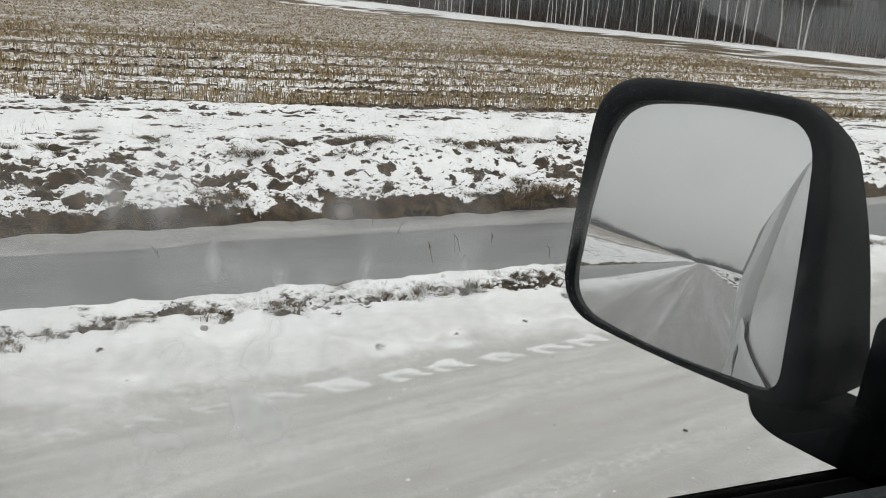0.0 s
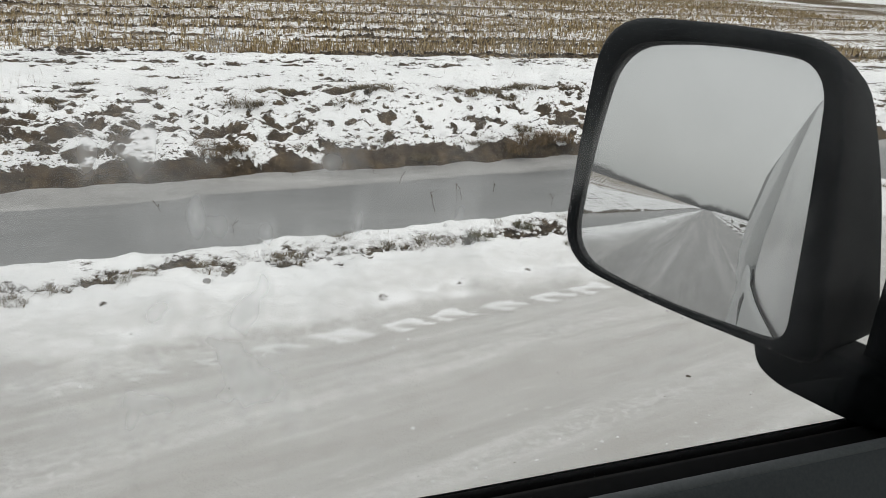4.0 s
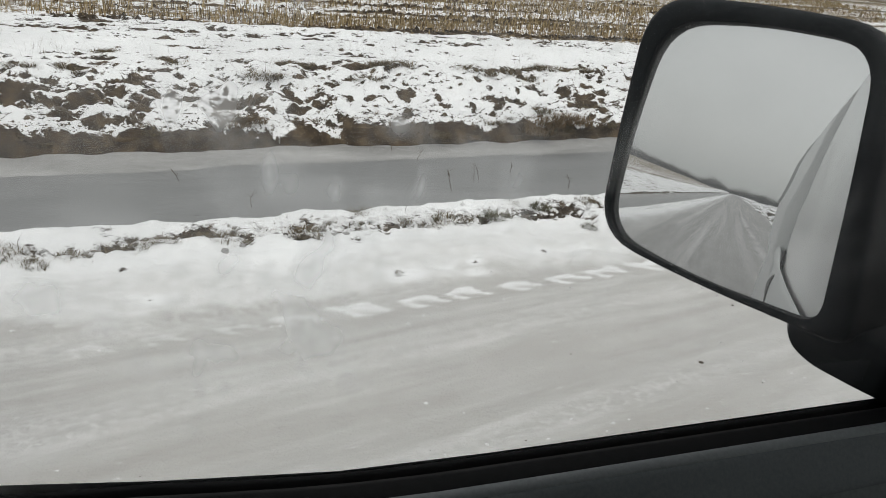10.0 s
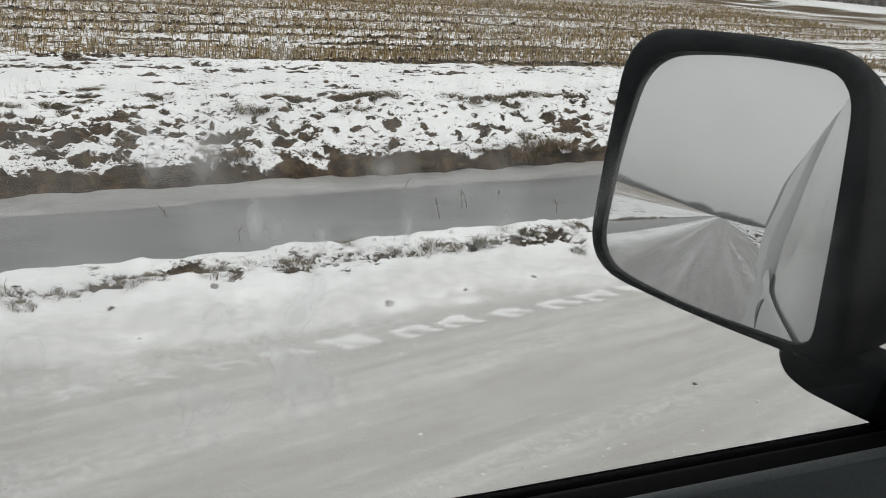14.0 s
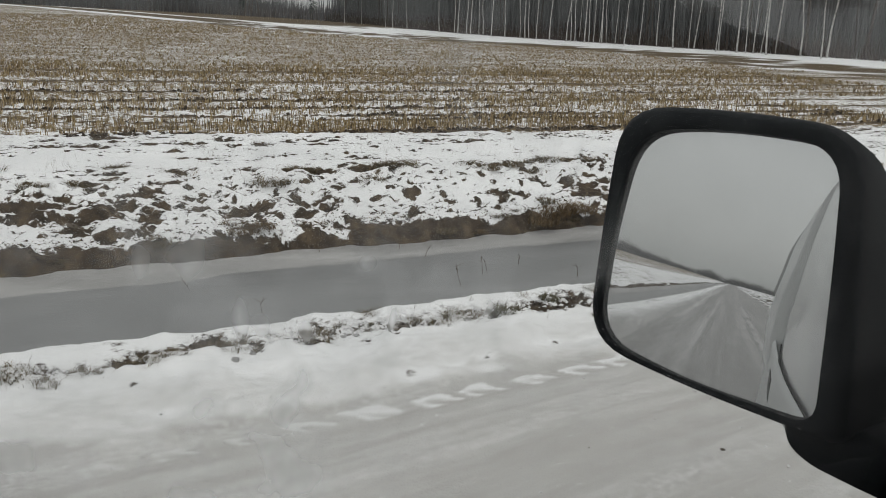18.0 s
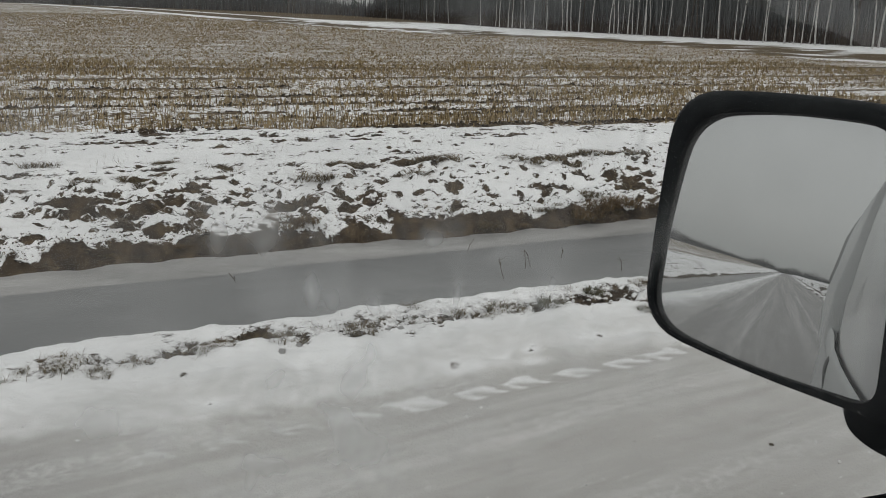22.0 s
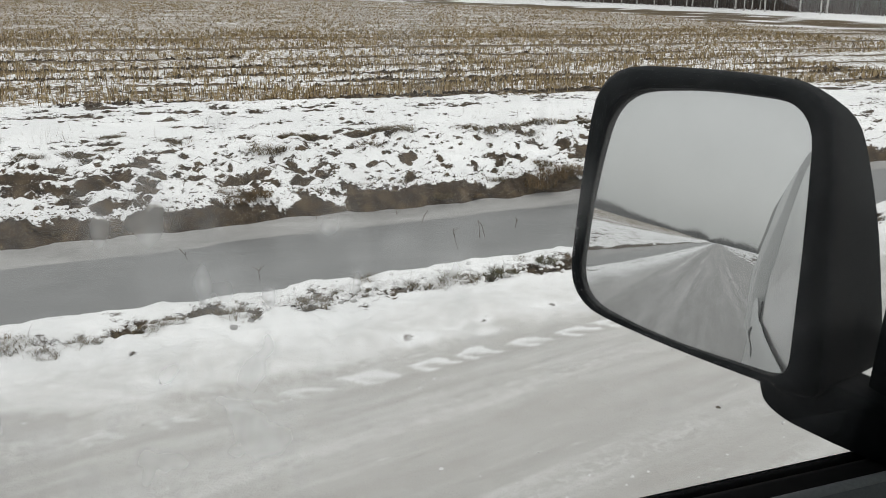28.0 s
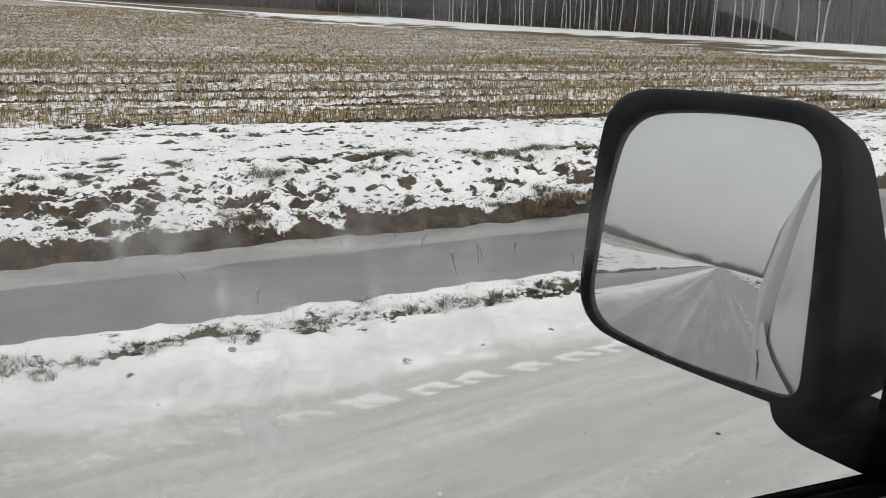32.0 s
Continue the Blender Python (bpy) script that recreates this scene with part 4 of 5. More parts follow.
# ---- the car ----
car = tagged(new("parked_car"), "white car with black plastic trim, parked on the icy road", "car")

MC, MN = Vector((0.459, 0.520, 1.356)), Vector((-0.9048, -0.3989, 0.1486))
MX, MY = Vector((0.4034, -0.9150, 0.0)), Vector((0.1360, 0.0600, 0.9889))


def on_mirror(u, v, d=0.0):
    """A place by the door mirror: across, up, and back into the housing."""
    return MC + MX * u + MY * v - MN * d


GLASS = [(-0.1165, -0.074, 0.036), (-0.1150, 0.035, 0.05), (-0.1105, 0.113, 0.036), (-0.03, 0.1235, 0.05), (0.064, 0.121, 0.034), (0.075, 0.03, 0.06), (0.0850, -0.086, 0.020), (-0.03, -0.0845, 0.05)]
RIM = [(-0.1245, -0.0805, 0.045), (-0.131, 0.04, 0.06), (-0.131, 0.134, 0.045), (-0.03, 0.1395, 0.06), (0.072, 0.135, 0.04), (0.092, 0.03, 0.06), (0.108, -0.096, 0.014), (-0.02, -0.0915, 0.05)]
TAIL = [(-0.085, -0.07, 0.05), (-0.09, 0.04, 0.06), (-0.085, 0.115, 0.05), (-0.02, 0.130, 0.06), (0.056, 0.130, 0.05), (0.090, 0.045, 0.06), (0.122, -0.085, 0.02), (0.0, -0.085, 0.05)]
glass_line, rim_line, tail_line = rounded(GLASS), rounded(RIM), rounded(TAIL)

door_mirror = new("door_mirror")
door_mirror.parent = car
door_mirror["label"] = "black plastic door mirror"
rings = [[on_mirror(p.x, p.y, 0.012) for p in glass_line], [on_mirror(p.x * 1.005, p.y * 1.005, -0.001) for p in glass_line],
         [on_mirror(p.x * 0.97 + q.x * 0.03, p.y * 0.97 + q.y * 0.03, -0.004) for p, q in zip(glass_line, rim_line)],
         [on_mirror(p.x * 0.25 + q.x * 0.75, p.y * 0.25 + q.y * 0.75, -0.003) for p, q in zip(glass_line, rim_line)],
         [on_mirror(q.x, q.y, 0.004) for q in rim_line], [on_mirror(q.x * 1.01, q.y * 1.01, 0.02) for q in rim_line],
         [on_mirror(q.x * 0.6 + s.x * 0.4, q.y * 0.6 + s.y * 0.4, 0.065) for q, s in zip(rim_line, tail_line)],
         [on_mirror(s.x, s.y, 0.105) for s in tail_line], [on_mirror(s.x * 0.8 + 0.01, s.y * 0.85, 0.135) for s in tail_line],
         [on_mirror(s.x * 0.4 + 0.01, s.y * 0.5, 0.148) for s in tail_line]]
part("housing", loft(rings, True, False, True), M_PLASTIC, door_mirror, "", True)
CURVE = 1.26
verts, faces = [on_mirror(0, 0, -0.004)], []
k = len(glass_line)
for i in range(1, 15):
    for p in glass_line:
        u, v = p.x * i / 14 * 1.01, p.y * i / 14 * 1.01
        verts.append(on_mirror(u, v, -0.004 + (u * u + v * v) / (2 * CURVE)))
for j in range(k):
    faces.append((0, 1 + j, 1 + (j + 1) % k))
for i in range(13):
    for j in range(k):
        a, b = 1 + i * k + j, 1 + i * k + (j + 1) % k
        faces.append((a, a + k, b + k, b))
pane = mesh_object("mirror_glass", verts, faces, M_MIRROR, door_mirror, "slightly curved mirror glass", True)
bm = bmesh.new()
bm.from_mesh(pane.data)
bmesh.ops.recalc_face_normals(bm, faces=bm.faces)
bm.normal_update()
if sum((f.normal for f in bm.faces), Vector()).dot(MN) < 0:
    bmesh.ops.reverse_faces(bm, faces=bm.faces)
bm.to_mesh(pane.data)
bm.free()
bm = bmesh.new()
rd = random.Random(77)
low_rim = [j for j in range(len(glass_line) - 1) if glass_line[j].y < 0.0 and glass_line[j].x < 0.07]
low_rim = low_rim + [j for j in low_rim if (glass_line[j] - glass_line[j + 1]).length > 0.03] * 5
for i in range(130):
    w = rd.random()
    j = rd.choice(low_rim)
    a = glass_line[j].lerp(rim_line[j], rd.uniform(0.2, 0.8)).lerp(glass_line[j + 1].lerp(rim_line[j + 1], 0.5), w * 0.9)
    p = on_mirror(a.x + rd.uniform(-0.003, 0.003), a.y + rd.uniform(-0.003, 0.003), -0.003)
    size = rd.uniform(0.0003, 0.0009)
    made = bmesh.ops.create_icosphere(bm, subdivisions=1, radius=size)["verts"]
    for v in made:
        v.co = v.co + p
tagged(part("water_drops", bm, M_DROP, door_mirror, "pale water drops on the mirror rim", True), "", "", "", "stuff")
FOOT = [(0.052, -0.085, 0.004), (0.053, -0.112, 0.02), (0.078, -0.1245, 0.03), (0.125, -0.1295, 0.01), (0.165, -0.132, 0.01), (0.165, -0.092, 0.008), (0.11, -0.086, 0.01)]
foot_line = rounded(FOOT, 4)
mid = Vector((0.1, -0.11))
rings = [[on_mirror(*(mid + (p - mid) * 0.86), 0.018) for p in foot_line], [on_mirror(p.x, p.y, 0.03) for p in foot_line],
         [on_mirror(p.x, p.y, 0.085) for p in foot_line], [on_mirror(*(mid + (p - mid) * 0.86), 0.1) for p in foot_line]]
part("mirror_foot", loft(rings, True, True, True), M_PLASTIC, door_mirror, "", True)


def sill_z(x):
    return 1.2292 - 0.0155 * x + 0.42 * max(0.0, 0.17 - x) ** 2


def lean(x):
    return 0.13 * min(x, 0.0)


def sweep(name, profile, xs, mat, lift=sill_z, label="", closed=True):
    rings = [[(x, y + lean(x), lift(x) + z) for y, z in profile] for x in xs]
    return part(name, loft(rings, closed, closed, closed), mat, car, label, True)


xs = [-0.12 + 0.04 * i for i in range(20)]
sweep("sill_edge", [(0.400, -0.03), (0.400, -0.002), (0.402, 0.0), (0.404, -0.002), (0.404, -0.03)], xs, M_RUBBER, sill_z, "black rubber edge outside the window")
xs = [-0.13 + 0.04 * i for i in range(20)]
sweep("inner_seal", [(0.366, -0.03), (0.367, -0.002), (0.374, 0.0), (0.384, 0.004), (0.391, 0.001), (0.395, -0.006), (0.395, -0.03)], xs, M_RUBBER, sill_z, "black rubber window seal")
sweep("door_trim", [(0.3665, -0.02), (0.366, 0.002), (0.363, 0.0075), (0.357, 0.0095), (0.351, 0.007), (0.346, -0.001), (0.342, -0.005), (0.335, -0.014), (0.326, -0.04), (0.306, -0.10), (0.285, -0.25), (0.28, -0.45), (0.28, -0.9), (0.39, -0.9), (0.39, -0.04)], xs, M_TRIM, sill_z, "dark grey moulded door trim")
# Ridge of the trim, with its highlight painted on as lighter grey.
sweep("trim_bead_lit", [(0.3662, 0.0), (0.3650, 0.0085), (0.3615, 0.0112), (0.3575, 0.0108), (0.3545, 0.0088), (0.3545, 0.0)], xs, M_BEAD_LIT, sill_z, "raised bead along the door trim, its highlight painted in lighter grey")
rows = [[(0.405 + 0.55 * w + (0.64 - 0.405 - 0.55 * w) * i / 6, y - 0.0025, sill_z(0.45) + z) for i in range(7)] for w, y, z in ((0.0, 0.3355, -0.016), (0.06, 0.3255, -0.04), (0.16, 0.3055, -0.10), (0.30, 0.2845, -0.25))]
part("trim_insert", loft(rows, False), M_INSERT, car, "slightly lighter panel set into the door trim", True)
pane_rows = [[(x, 0.398 + lean(x) - 0.12 * (w * 0.5) ** 1.0 * (w), sill_z(x) - 0.025 + w * 0.62) for x in xs] for w in [i / 10 for i in range(11)]]
side_window = part("side_window", loft(pane_rows, False), M_PANE, car, "closed side window with dried wet smears", True)
side_window.visible_shadow = False
if side_window.data.polygons[0].normal.y > 0:
    side_window.data.flip_normals()

# pillar foot by the mirror
post = rounded([(0.548, 1.17, 0.004), (0.555, 1.332, 0.010), (0.572, 1.336, 0.010), (0.65, 1.17, 0.004)], 4)
part("sail_panel", loft([[(p.x, y, p.y) for p in post] for y in (0.36, 0.425)], True, True, True), M_PLASTIC, car, "black corner panel behind the mirror")
post = rounded([(0.545, 1.17, 0.01), (0.58, 1.50, 0.01), (0.64, 1.50, 0.01), (0.66, 1.19, 0.01)], 3)
part("corner_trim", loft([[(p.x, y, p.y) for p in post] for y in (0.34, 0.40)], True, True, True), M_PLASTIC, car)

# outer skin of the body, as the mirror shows it
SKIN = [(0.36, 0.38), (0.385, 0.45), (0.402, 0.6), (0.410, 0.8), (0.413, 0.98), (0.4135, 1.10), (0.413, 1.16), (0.4125, 1.206), (0.4095, 1.2155), (0.4046, 1.2196)]
xs = [1.4 - 0.1 * i for i in range(46)]


def taper(x):
    b = min(x, 0.0)
    return 0.0681 * b - 0.01475 * b * b - 0.15 * max(0.0, x - 0.7) ** 2


part("body_side", loft([[(x, y + taper(x), z + (sill_z(max(x, -0.14)) - 1.22 if z > 1.11 else 0)) for y, z in SKIN] for x in xs], False), M_PAINT, car, "white painted body side", True)
UPPER = [(0.4145, 1.19), (0.4165, 1.24), (0.4145, 1.30), (0.4125, 1.36), (0.405, 1.41), (0.3965, 1.46), (0.383, 1.58), (0.36, 1.66), (0.325, 1.75), (0.28, 1.82), (0.22, 1.86), (0.08, 1.885), (-0.6, 1.90), (-1.0, 1.86)]
xs = [-0.165 - 0.1 * i for i in range(31)]


def upper_ring(x):
    return [(x, y + (taper(x) if y > 0 else 0.0), z - 0.10 * max(0, -x - 2.2) ** 2) for y, z in UPPER]


door_post = [(p[0] + 0.008, p[1] - 0.03, p[2]) if p[1] > 0 else p for p in upper_ring(xs[0])]
part("rear_cab", loft([door_post] + [upper_ring(x) for x in xs], False), M_PAINT, car, "white painted rear body and roof", True)
seam = [Vector(p) for p in upper_ring(-1.2)[3:11]]
rings = []
for i, p in enumerate(seam):
    d = (seam[min(i + 1, len(seam) - 1)] - seam[max(i - 1, 0)]).normalized()
    a = Vector((1, 0, 0))
    b = d.cross(a)
    rings.append([p + (a * math.cos(k * 1.047) * 0.12 + b * math.sin(k * 1.047) * 0.005) for k in range(6)])
part("rear_window_strip", loft(rings, True, True, True), M_SEAM, car, "grey seal strip along the rear edge", True)
xs = [0.85 - 0.08 * i for i in range(19)]
part("roof", loft([[(x, y, z) for y, z in [(0.30, 1.70), (0.24, 1.765), (0.0, 1.79), (-0.6, 1.80), (-1.0, 1.76), (-1.12, 1.70), (-1.10, 1.66), (-0.9, 1.70), (0.0, 1.72), (0.26, 1.67)]] for x in xs], True, True, True), M_LINING, car, "grey lined roof", True)
rings = []
for i in range(13):
    w = i / 12
    x = -0.03 - 0.06 * math.sin(math.pi * w)
    bulge = math.sin(math.pi * w) ** 0.7 + 0.02
    c = Vector((x, 0.4135 + taper(x), 1.150 + 0.070 * w))
    rings.append([c + Vector((0.022 * bulge * math.cos(k * 1.047), 0.004 * bulge * math.sin(k * 1.047) if math.sin(k * 1.047) > 0 else 0.0, 0.0)) for k in range(6)])
part("door_handle", loft(rings, True, True, True), M_HANDLE, car, "dark door handle", True)
# cabin: floor, far side, back wall and dashboard


def slab(name, lo, hi, mat, label=""):
    bm = bmesh.new()
    bmesh.ops.create_cube(bm, size=1.0)
    for v in bm.verts:
        v.co = Vector([lo[i] if v.co[i] < 0 else hi[i] for i in range(3)])
    bmesh.ops.bevel(bm, geom=list(bm.edges), offset=0.008, segments=2, affect="EDGES")
    return part(name, bm, mat, car, label)


slab("cab_floor", (-0.6, -1.1, 0.42), (2.2, 0.38, 0.47), M_CABIN)
slab("back_panel", (-0.62, -1.1, 0.45), (-0.56, 0.30, 1.70), M_CABIN)
SIDE = [(-0.6, 0.45, 0.01), (-0.6, 1.40, 0.02), (1.1, 1.40, 0.05), (1.37, 1.265, 0.02), (1.60, 1.215, 0.02), (1.77, 1.185, 0.015), (1.85, 1.155, 0.01), (2.2, 1.12, 0.02), (2.2, 0.45, 0.02)]
side_line = rounded(SIDE, 3)
part("far_side", loft([[(p.x, y, p.y) for p in side_line] for y in (-1.14, -1.06)], True, True, True), M_CABIN, car, "dark far side of the cabin")
dash_line = [(0.60, 0.62), (0.62, 0.98), (0.66, 1.10), (0.76, 1.14), (1.2, 1.16), (1.7, 1.14), (2.1, 1.10), (2.15, 0.60)]
part("dashboard", loft([[(x, 0.33 - 1.4 * i / 8, z) for x, z in dash_line] for i in range(9)], True, True, True), M_CABIN, car, "dark dashboard", True)

# front, far flank, roof skin and wheels of the car
FLANK = [(-1.12, 0.38), (-1.16, 0.5), (-1.185, 0.8), (-1.185, 1.1), (-1.17, 1.24)]
xs = [3.2 - 0.2 * i for i in range(31)]
part("far_flank", loft([[(x, y + 0.06 * max(0.0, x - 2.6) ** 2 + 0.05 * max(0.0, -x - 2.0) ** 2, min(z, 1.24 - 0.25 * max(0.0, x - 1.25))) for y, z in FLANK] for x in xs], False), M_PAINT, car, "white painted far flank", True)
xs = [1.4 + 0.2 * i for i in range(10)]
part("front_wing", loft([[(x, y + taper(1.4) - 0.05 * max(0.0, x - 2.4) ** 2, min(z, 1.2 - 0.12 * (x - 1.4))) for y, z in SKIN] for x in xs], False), M_PAINT, car, "white painted front wing", True)
part("bonnet", loft([[(2.44 + 0.76 * w, 0.33 - 1.48 * i / 8 + (0.5 - i / 8) * -0.1 * w, 1.045 - 0.16 * w ** 2 + 0.02 * math.sin(math.pi * i / 8)) for i in range(9)] for w in [k / 6 for k in range(7)]], False), M_PAINT, car, "white painted bonnet", True)
part("front_bumper", loft([[(3.2 + d, 0.29 - 1.4 * i / 8, z) for d, z in ((0.0, 0.40), (0.06, 0.48), (0.07, 0.62), (0.02, 0.80), (0.0, 0.885))] for i in range(9)], False), M_PLASTIC, car, "black front bumper and grille", True)
part("windscreen", loft([[(x, 0.30 - 1.36 * i / 6, z) for x, z in ((2.50, 1.08), (1.80, 1.42), (0.92, 1.73))] for i in range(7)], False), M_DARKPANE, car, "sloping windscreen", True).visible_shadow = False
xs = [0.93 - 0.08 * i for i in range(14)]
part("roof_skin", loft([[(x, y, z + 0.018) for y, z in [(0.31, 1.70), (0.24, 1.775), (0.0, 1.80), (-0.6, 1.81), (-1.0, 1.77), (-1.13, 1.70)]] for x in xs], False), M_PAINT, car, "white painted roof", True)
xs = [-0.2 - 0.2 * i for i in range(16)]
part("far_quarter", loft([[(x, y, z) for y, z in ((-1.17, 1.23), (-1.15, 1.50), (-1.10, 1.72), (-1.0, 1.862 - 0.10 * max(0, -x - 2.2) ** 2))] for x in xs], False), M_PAINT, car, "white painted far rear side", True)
part("tail_panel", loft([[(-3.14, 0.0 - 1.12 * i / 6, z) for z in (0.42, 0.8, 1.2, 1.5, 1.80)] for i in range(7)], False), M_PAINT, car, "white painted tail", True)


def ring_of(x, y, z, r):
    return [(x + r * math.cos(6.2832 * k / 28), y, z + r * math.sin(6.2832 * k / 28)) for k in range(28)]


for wx, wy, side in ((2.55, 0.22, 1), (2.55, -1.12, -1), (-2.1, 0.0, 1), (-2.1, -1.14, -1)):
    wheel = new("wheel")
    wheel.parent = car
    part("tyre", loft([ring_of(wx, wy - side * 0.18, 0.33, 0.22), ring_of(wx, wy - side * 0.18, 0.33, 0.31), ring_of(wx, wy - side * 0.15, 0.33, 0.335), ring_of(wx, wy - side * 0.03, 0.33, 0.335), ring_of(wx, wy, 0.33, 0.31), ring_of(wx, wy - side * 0.005, 0.33, 0.21)]), M_RUBBER, wheel, "black winter tyre", True)
    part("rim", loft([ring_of(wx, wy - side * 0.005, 0.33, 0.215), ring_of(wx, wy - side * 0.03, 0.33, 0.18), ring_of(wx, wy - side * 0.02, 0.33, 0.09), ring_of(wx, wy - side * 0.005, 0.33, 0.03)], True, False, True), M_LINING, wheel, "grey steel rim", True)

# ---- trees ----


def tube(path, radii, sides=6):
    rings = []
    for i, (p, r) in enumerate(zip(path, radii)):
        d = (path[min(i + 1, len(path) - 1)] - path[max(i - 1, 0)]).normalized()
        a = d.orthogonal().normalized()
        b = d.cross(a)
        rings.append([p + (a * math.cos(6.283 * j / sides) + b * math.sin(6.283 * j / sides)) * r for j in range(sides)])
    return rings


def add_tube(verts, faces, path, radii, sides):
    base = len(verts)
    for r in tube(path, radii, sides):
        verts.extend(r)
    for i in range(len(path) - 1):
        for j in range(sides):
            a, b = base + i * sides + j, base + i * sides + (j + 1) % sides
            faces.append((a, b, b + sides, a + sides))


def make_tree(name, seed, tall, girth, bark, twig, label, category, group, first_limb=0.4, limbs=26, twigs=12, bush=False):
    r = random.Random(seed)
    root = tagged(new(name), label, category, group)
    lean = Vector((r.uniform(-0.06, 0.06), r.uniform(-0.06, 0.06), 0))
    spine = [Vector((0, 0, -0.15))]
    for i in range(1, 13):
        w = i / 12
        spine.append(Vector((lean.x * tall * w + r.uniform(-0.05, 0.05), lean.y * tall * w + r.uniform(-0.05, 0.05), tall * w)))
    v, f = [], []
    add_tube(v, f, spine, [girth * (1.25 if i == 0 else 1 - 0.93 * (i / 12)) for i in range(13)], 7)
    mesh_object("trunk", v, f, bark, root, "", True)
    v, f = [], []
    for _ in range(limbs):
        w = r.uniform(first_limb, 0.97)
        i = int(w * 12)
        p = spine[i].lerp(spine[min(i + 1, 12)], w * 12 - i)
        a = r.uniform(0, 6.283)
        reach = tall * r.uniform(0.07, 0.16) * (1.25 - w)  * (1.6 if bush else 1.3)
        d = Vector((math.cos(a), math.sin(a), r.uniform(0.6, 1.5)))
        q = p + d * reach * 0.6
        e = q + Vector((d.x, d.y, d.z * 0.5)) * reach * 0.6
        add_tube(v, f, [p, q, e], [girth * 0.22 * (1.2 - w), girth * 0.13 * (1.2 - w), 0.008], 3)
        for _ in range(twigs):
            s = p.lerp(q, r.random()) if r.random() < 0.4 else q.lerp(e, r.random())
            t = s + Vector((r.uniform(-1, 1), r.uniform(-1, 1), r.uniform(-0.5, 1.0))) * reach * 0.55
            add_tube(v, f, [s, t], [0.014, 0.004], 3)
    mesh_object("crown", v, f, twig, root, "bare twigs", False)
    return root


def plant(master, x, y, turn, size):
    return copy_thing(master, pose(x, y, height(x, y), 0, 0, turn) @ Matrix.Diagonal((size, size, size, 1)))


rt = random.Random(8)
birches = [make_tree("birch_tree", 20 + i, 15 + i * 0.6, 0.034 + 0.004 * i, M_BIRCH, M_TWIG, "slender white birch with bare twigs at the wood's edge", "tree", "birches at the wood's edge", 0.45) for i in range(5)]
darks = [make_tree("bare_tree", 40 + i, 13 + i, 0.07, M_BARK, M_TWIG, "dark bare tree in the wood", "tree", "bare trees of the wood", 0.25, 30) for i in range(4)]
bushes = [make_tree("bare_bush", 60 + i, 5.0 + i, 0.05, M_BARK, M_FARBRUSH_HAZED, "grey leafless bush in a far hedge", "bush", "far hedge", 0.08, 36, 12, True) for i in range(3)]


def edge_x(y):
    """The wood's edge."""
    return 37.0 + 2.5 * math.sin(y * 0.06) - max(0.0, y - 60) * 0.075 - max(0.0, y - 110) * 0.02


used = set()


def put(masters, x, y, size):
    m = rt.choice(masters)
    turn = rt.uniform(0, 360)
    if m not in used:
        used.add(m)
        m.matrix_world = pose(x, y, height(x, y), 0, 0, turn) @ Matrix.Diagonal((size, size, size, 1))
    else:
        plant(m, x, y, turn, size)


BEARINGS = [14.62, 15.73, 17.29, 17.77, 18.7, 20.83, 21.79, 22.05, 22.61, 22.87, 23.43, 23.71, 24.24, 25.13, 26.13, 26.46, 26.71, 27.19, 28.05, 29.15, 29.45, 29.71, 29.99, 30.32, 30.61, 30.9, 31.29, 31.43, 31.71, 32.29, 32.84, 33.81, 34.92, 35.94, 36.9, 37.21, 38.57, 38.74, 39.82, 40.35, 40.79, 41.24, 41.57, 42.08, 43.54, 44.72, 45.03]


def to_edge(bearing):
    """Where a line of sight from the car meets the wood's edge."""
    t = math.tan(radians(bearing))
    y = 20.0
    while y < 160 and t * y < edge_x(y):
        y += 0.2
    return t * y, y


for i, b in enumerate(BEARINGS):
    x, y = to_edge(b)
    back = rt.uniform(0.0, 0.07) if i % 3 else 0.0
    put(birches, x * (1 + back), y * (1 + back), rt.uniform(0.9, 1.2))
for i in range(26):
    y = 6 + 24 * i / 26
    put(birches, edge_x(y) + abs(rt.gauss(0, 1.5)), y, rt.uniform(0.85, 1.2))
for i in range(90):
    y = 20 + 130 * rt.random()
    put(darks, edge_x(y) + 2 + rt.uniform(0, 10), y, rt.uniform(0.8, 1.3))


def lift(y):
    w = min(max((y - 70) / 230, 0), 1)
    return 1.5 * w * w * (3 - 2 * w) - 0.1


def woods(name, path, depth, count, tall, width, mat, label):
    """Far brush and stems, too many to count."""
    v, f = [], []
    r = random.Random(len(name) + count)
    for _ in range(count):
        w = r.random() * (len(path) - 1)
        i = min(int(w), len(path) - 2)
        p, q = Vector(path[i]), Vector(path[i + 1])
        s = p.lerp(q, w - i)
        side = (q - p).normalized()
        s = s + Vector((side.y, -side.x)) * r.uniform(0, depth)
        h = tall * r.uniform(0.4, 1.0) * (1 if r.random() < 0.5 else 0.55) * (0.7 + 0.5 * noise.noise(Vector((s.x * 0.06, s.y * 0.06, 0))))
        b = Vector((s.x, s.y, lift(s.y)))
        t = b + Vector((r.uniform(-0.12, 0.12) * h, r.uniform(-0.12, 0.12) * h, h))
        k = len(v)
        ww = width * r.uniform(0.5, 1.6)
        a = r.uniform(0, 3.14)
        d = Vector((math.cos(a), math.sin(a), 0)) * ww
        e = Vector((-d.y, d.x, 0))
        v += [b + d, b - d * 0.5 + e * 0.87, b - d * 0.5 - e * 0.87, t]
        f += [(k, k + 1, k + 3), (k + 1, k + 2, k + 3), (k + 2, k, k + 3)]
    return tagged(mesh_object(name, v, f, mat), label, "woods", "", "stuff")


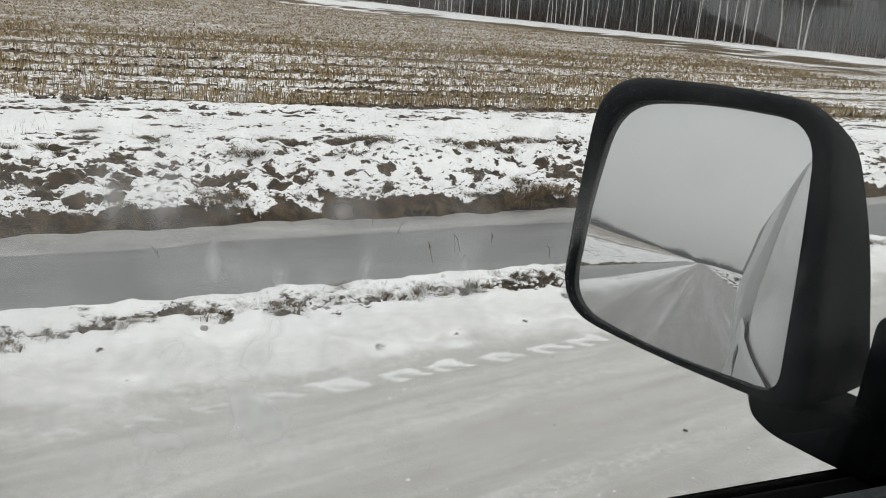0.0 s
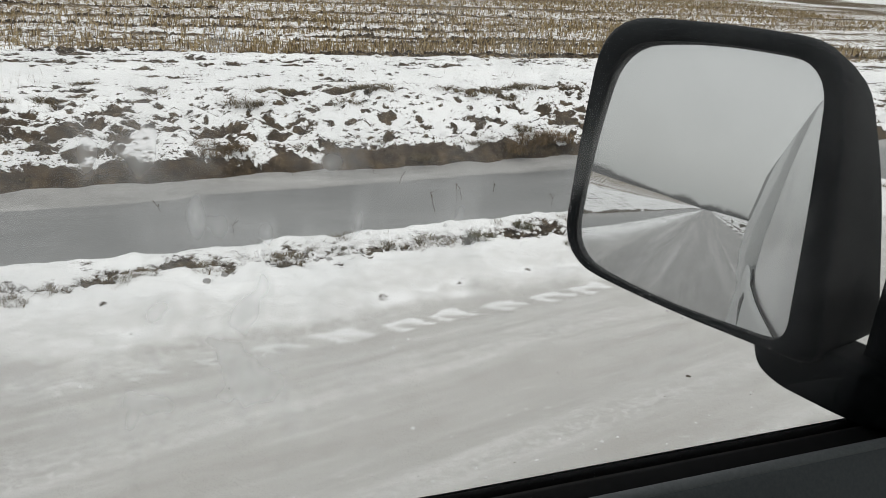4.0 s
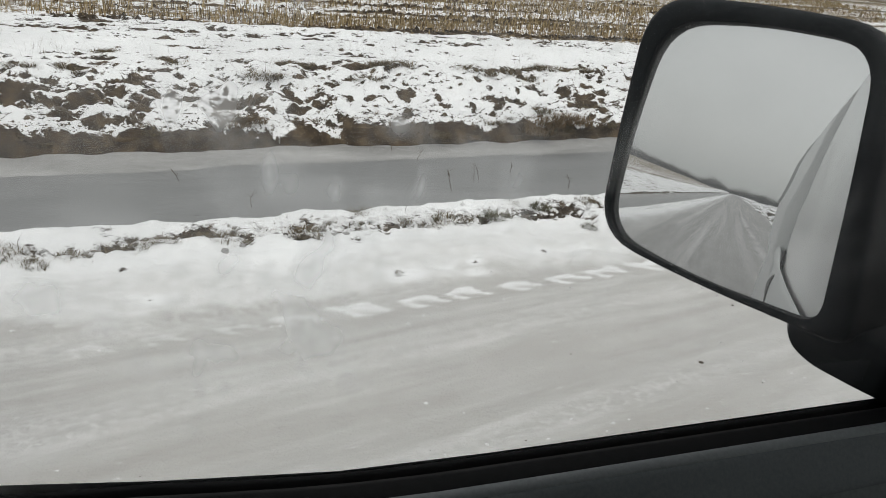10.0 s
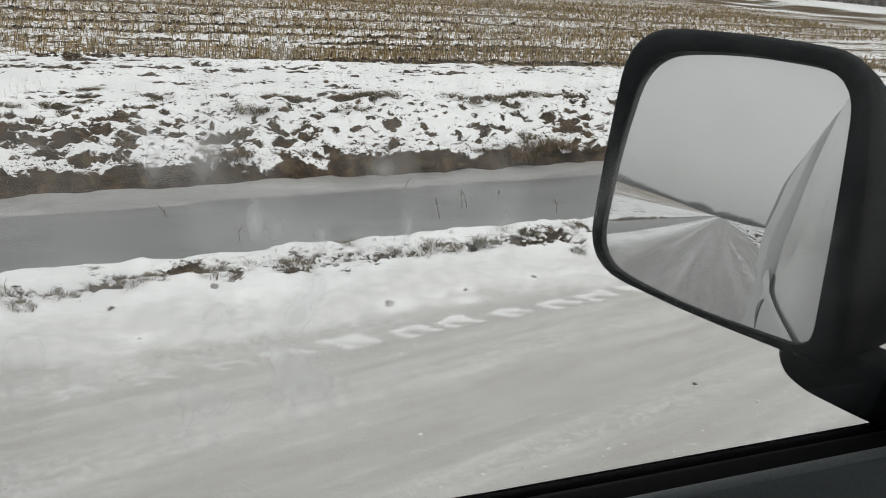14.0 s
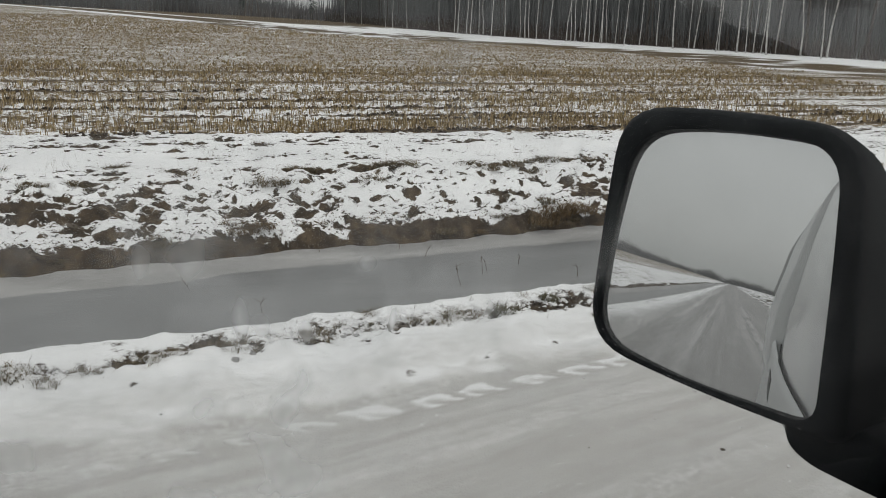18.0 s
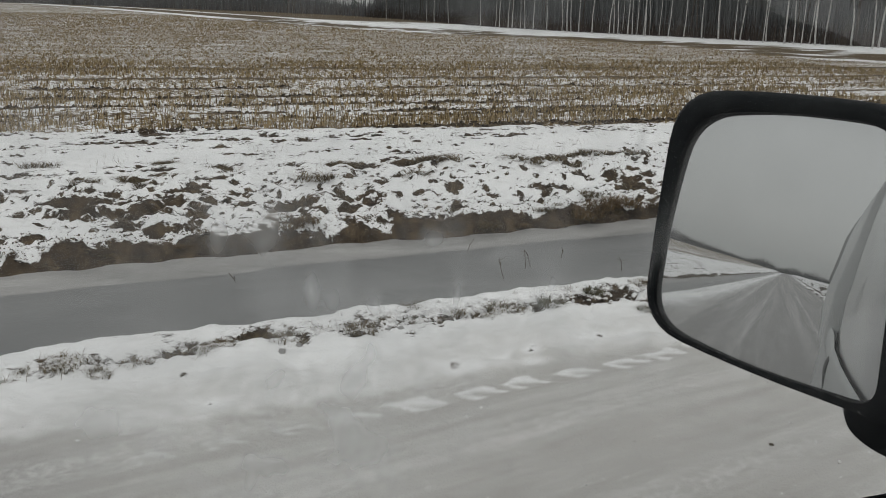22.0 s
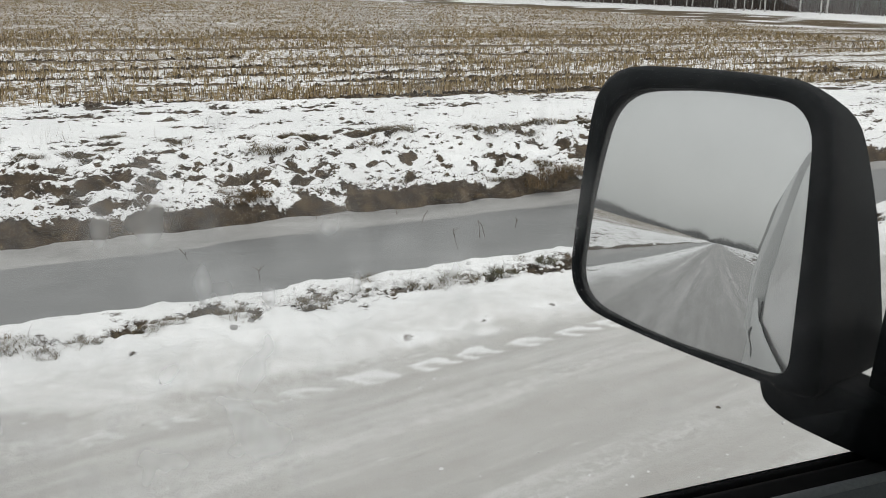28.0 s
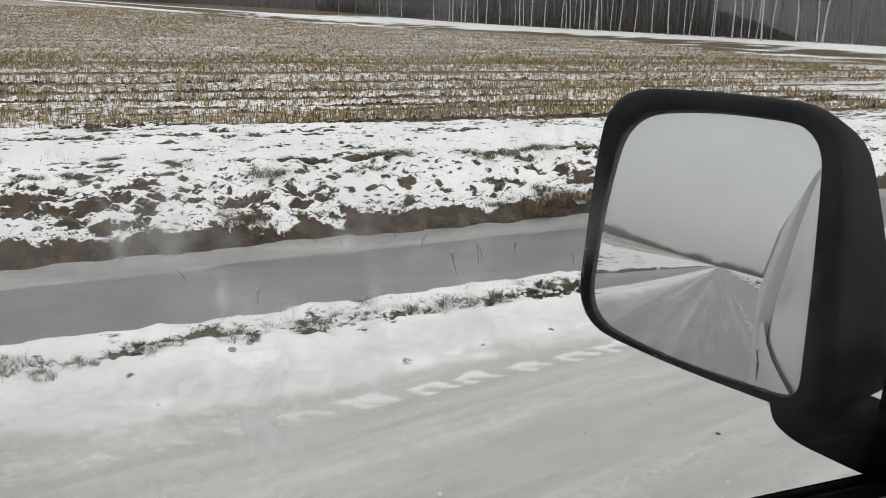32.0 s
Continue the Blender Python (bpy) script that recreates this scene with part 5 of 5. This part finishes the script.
EDGE = [(edge_x(y) + 2.0, y) for y in range(0, 150, 6)]
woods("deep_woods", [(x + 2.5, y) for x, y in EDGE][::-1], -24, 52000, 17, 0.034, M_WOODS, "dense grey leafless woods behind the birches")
woods("undergrowth", EDGE[::-1], -9, 26000, 3.0, 0.025, M_BRUSH, "brown undergrowth along the wood's edge")
FAR = [(44, 120), (34, 150), (20, 185), (3, 208), (-20, 245), (-43, 281), (-90, 320), (-160, 340), (-300, 300), (-420, 200), (-500, 60)]
woods("far_woods", FAR[:2], 30, 3000, 10, 0.13, M_FARWOODS_HAZED, "far grey corner of leafless woods")
woods("far_woods", FAR[1:3], 40, 2500, 3.2, 0.10, M_FARWOODS_HAZED, "low grey thicket in a gap of the far woods")
woods("far_woods", FAR[2:], 40, 26000, 9.0, 0.10, M_FARWOODS_HAZED, "far grey line of leafless woods")
woods("far_brush", FAR, 6, 8000, 4.0, 0.07, M_FARBRUSH_HAZED, "far brushwood along the field")
for i in range(110):
    w = 0.9 + i / 110 * 4.5
    k = int(w)
    p = Vector(FAR[k]).lerp(Vector(FAR[k + 1]), w - k)
    put(bushes, p.x + rt.uniform(-6, 6), p.y + rt.uniform(-3, 8), rt.uniform(0.35, 0.75) if k < 2 else rt.uniform(0.7, 1.5))


def spruce(x, y, tall, seed):
    """A slim spruce with drooping whorls."""
    r = random.Random(seed)
    root = tagged(new("spruce_tree"), "slim dark green spruce in the far woods", "tree", "spruces of the far woods")
    v, f = [], []
    add_tube(v, f, [Vector((0, 0, -0.2)), Vector((0, 0, tall))], [0.018 * tall, 0.01], 6)
    mesh_object("trunk", v, f, M_BARK, root, "", True)
    v, f = [], []
    for i in range(int(tall * 26)):
        w = r.uniform(0.08, 1.0)
        a = r.uniform(0, 6.283)
        reach = (0.05 + 0.19 * (1 - w)) * tall * r.uniform(0.6, 1.1)
        d = Vector((math.cos(a), math.sin(a), 0))
        p = Vector((0, 0, tall * w))
        q = p + d * reach * 0.6 + Vector((0, 0, -0.06 * reach))
        e = p + d * reach + Vector((0, 0, -0.35 * reach))
        side = Vector((-d.y, d.x, 0)) * reach * 0.16
        k = len(v)
        v += [p, q + side, e, q - side, q + Vector((0, 0, -0.12 * reach))]
        f += [(k, k + 1, k + 4), (k + 1, k + 2, k + 4), (k + 2, k + 3, k + 4), (k + 3, k, k + 4), (k, k + 3, k + 2, k + 1)]
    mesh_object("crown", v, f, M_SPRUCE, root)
    root.matrix_world = pose(x, y, lift(y), 0, 0, r.uniform(0, 360))


for i, (bearing, far_off, tall) in enumerate(((8.1, 182, 6.0), (4.9, 200, 6.0), (4.4, 205, 7.0), (12.6, 168, 6.5))):
    spruce(far_off * math.sin(radians(bearing)), far_off * math.cos(radians(bearing)), tall, 500 + i)
woods("left_woods", [(-130, 62), (-180, 58), (-260, 60), (-380, 62), (-600, 55)], 25, 12000, 9, 0.12, M_FARWOODS_HAZED, "leafless woods along the field behind the car")
BACK = [(-420, -180), (-470, -60), (-480, 40)]
woods("back_woods", BACK, 40, 6000, 12, 0.3, M_WOODS, "far woods at the end of the road")
woods("side_woods", [(-400, -150), (-250, -200), (-100, -240)], 40, 3000, 12, 0.3, M_WOODS, "woods beyond the other side of the road")


def pylon(x, y, tall, turn):
    """A wooden double-legged power line support."""
    root = tagged(new("power_pole"), "weathered wooden A-frame power line pole at the field's end", "power pole", "power line")
    for side in (-1, 1):
        path = [Vector((side * tall * 0.15, 0, -0.2)), Vector((side * tall * 0.07, 0, tall * 0.55)), Vector((side * 0.03, 0, tall))]
        v, f = [], []
        add_tube(v, f, path, [0.13, 0.11, 0.09], 8)
        mesh_object("leg", v, f, M_POLE, root, "", True)
    v, f = [], []
    add_tube(v, f, [Vector((-tall * 0.1, 0.05, tall * 0.4)), Vector((tall * 0.1, 0.05, tall * 0.4))], [0.07, 0.07], 6)
    mesh_object("brace", v, f, M_POLE, root)
    v, f = [], []
    add_tube(v, f, [Vector((0, -0.6, tall * 0.93)), Vector((0, 0.6, tall * 0.93))], [0.07, 0.07], 6)
    mesh_object("crossarm", v, f, M_POLE, root)
    root.matrix_world = pose(x, y, lift(y), 0, 0, turn)


pylon(24.6, 165, 4.9, 12)
pylon(26.1, 166, 5.6, 6)
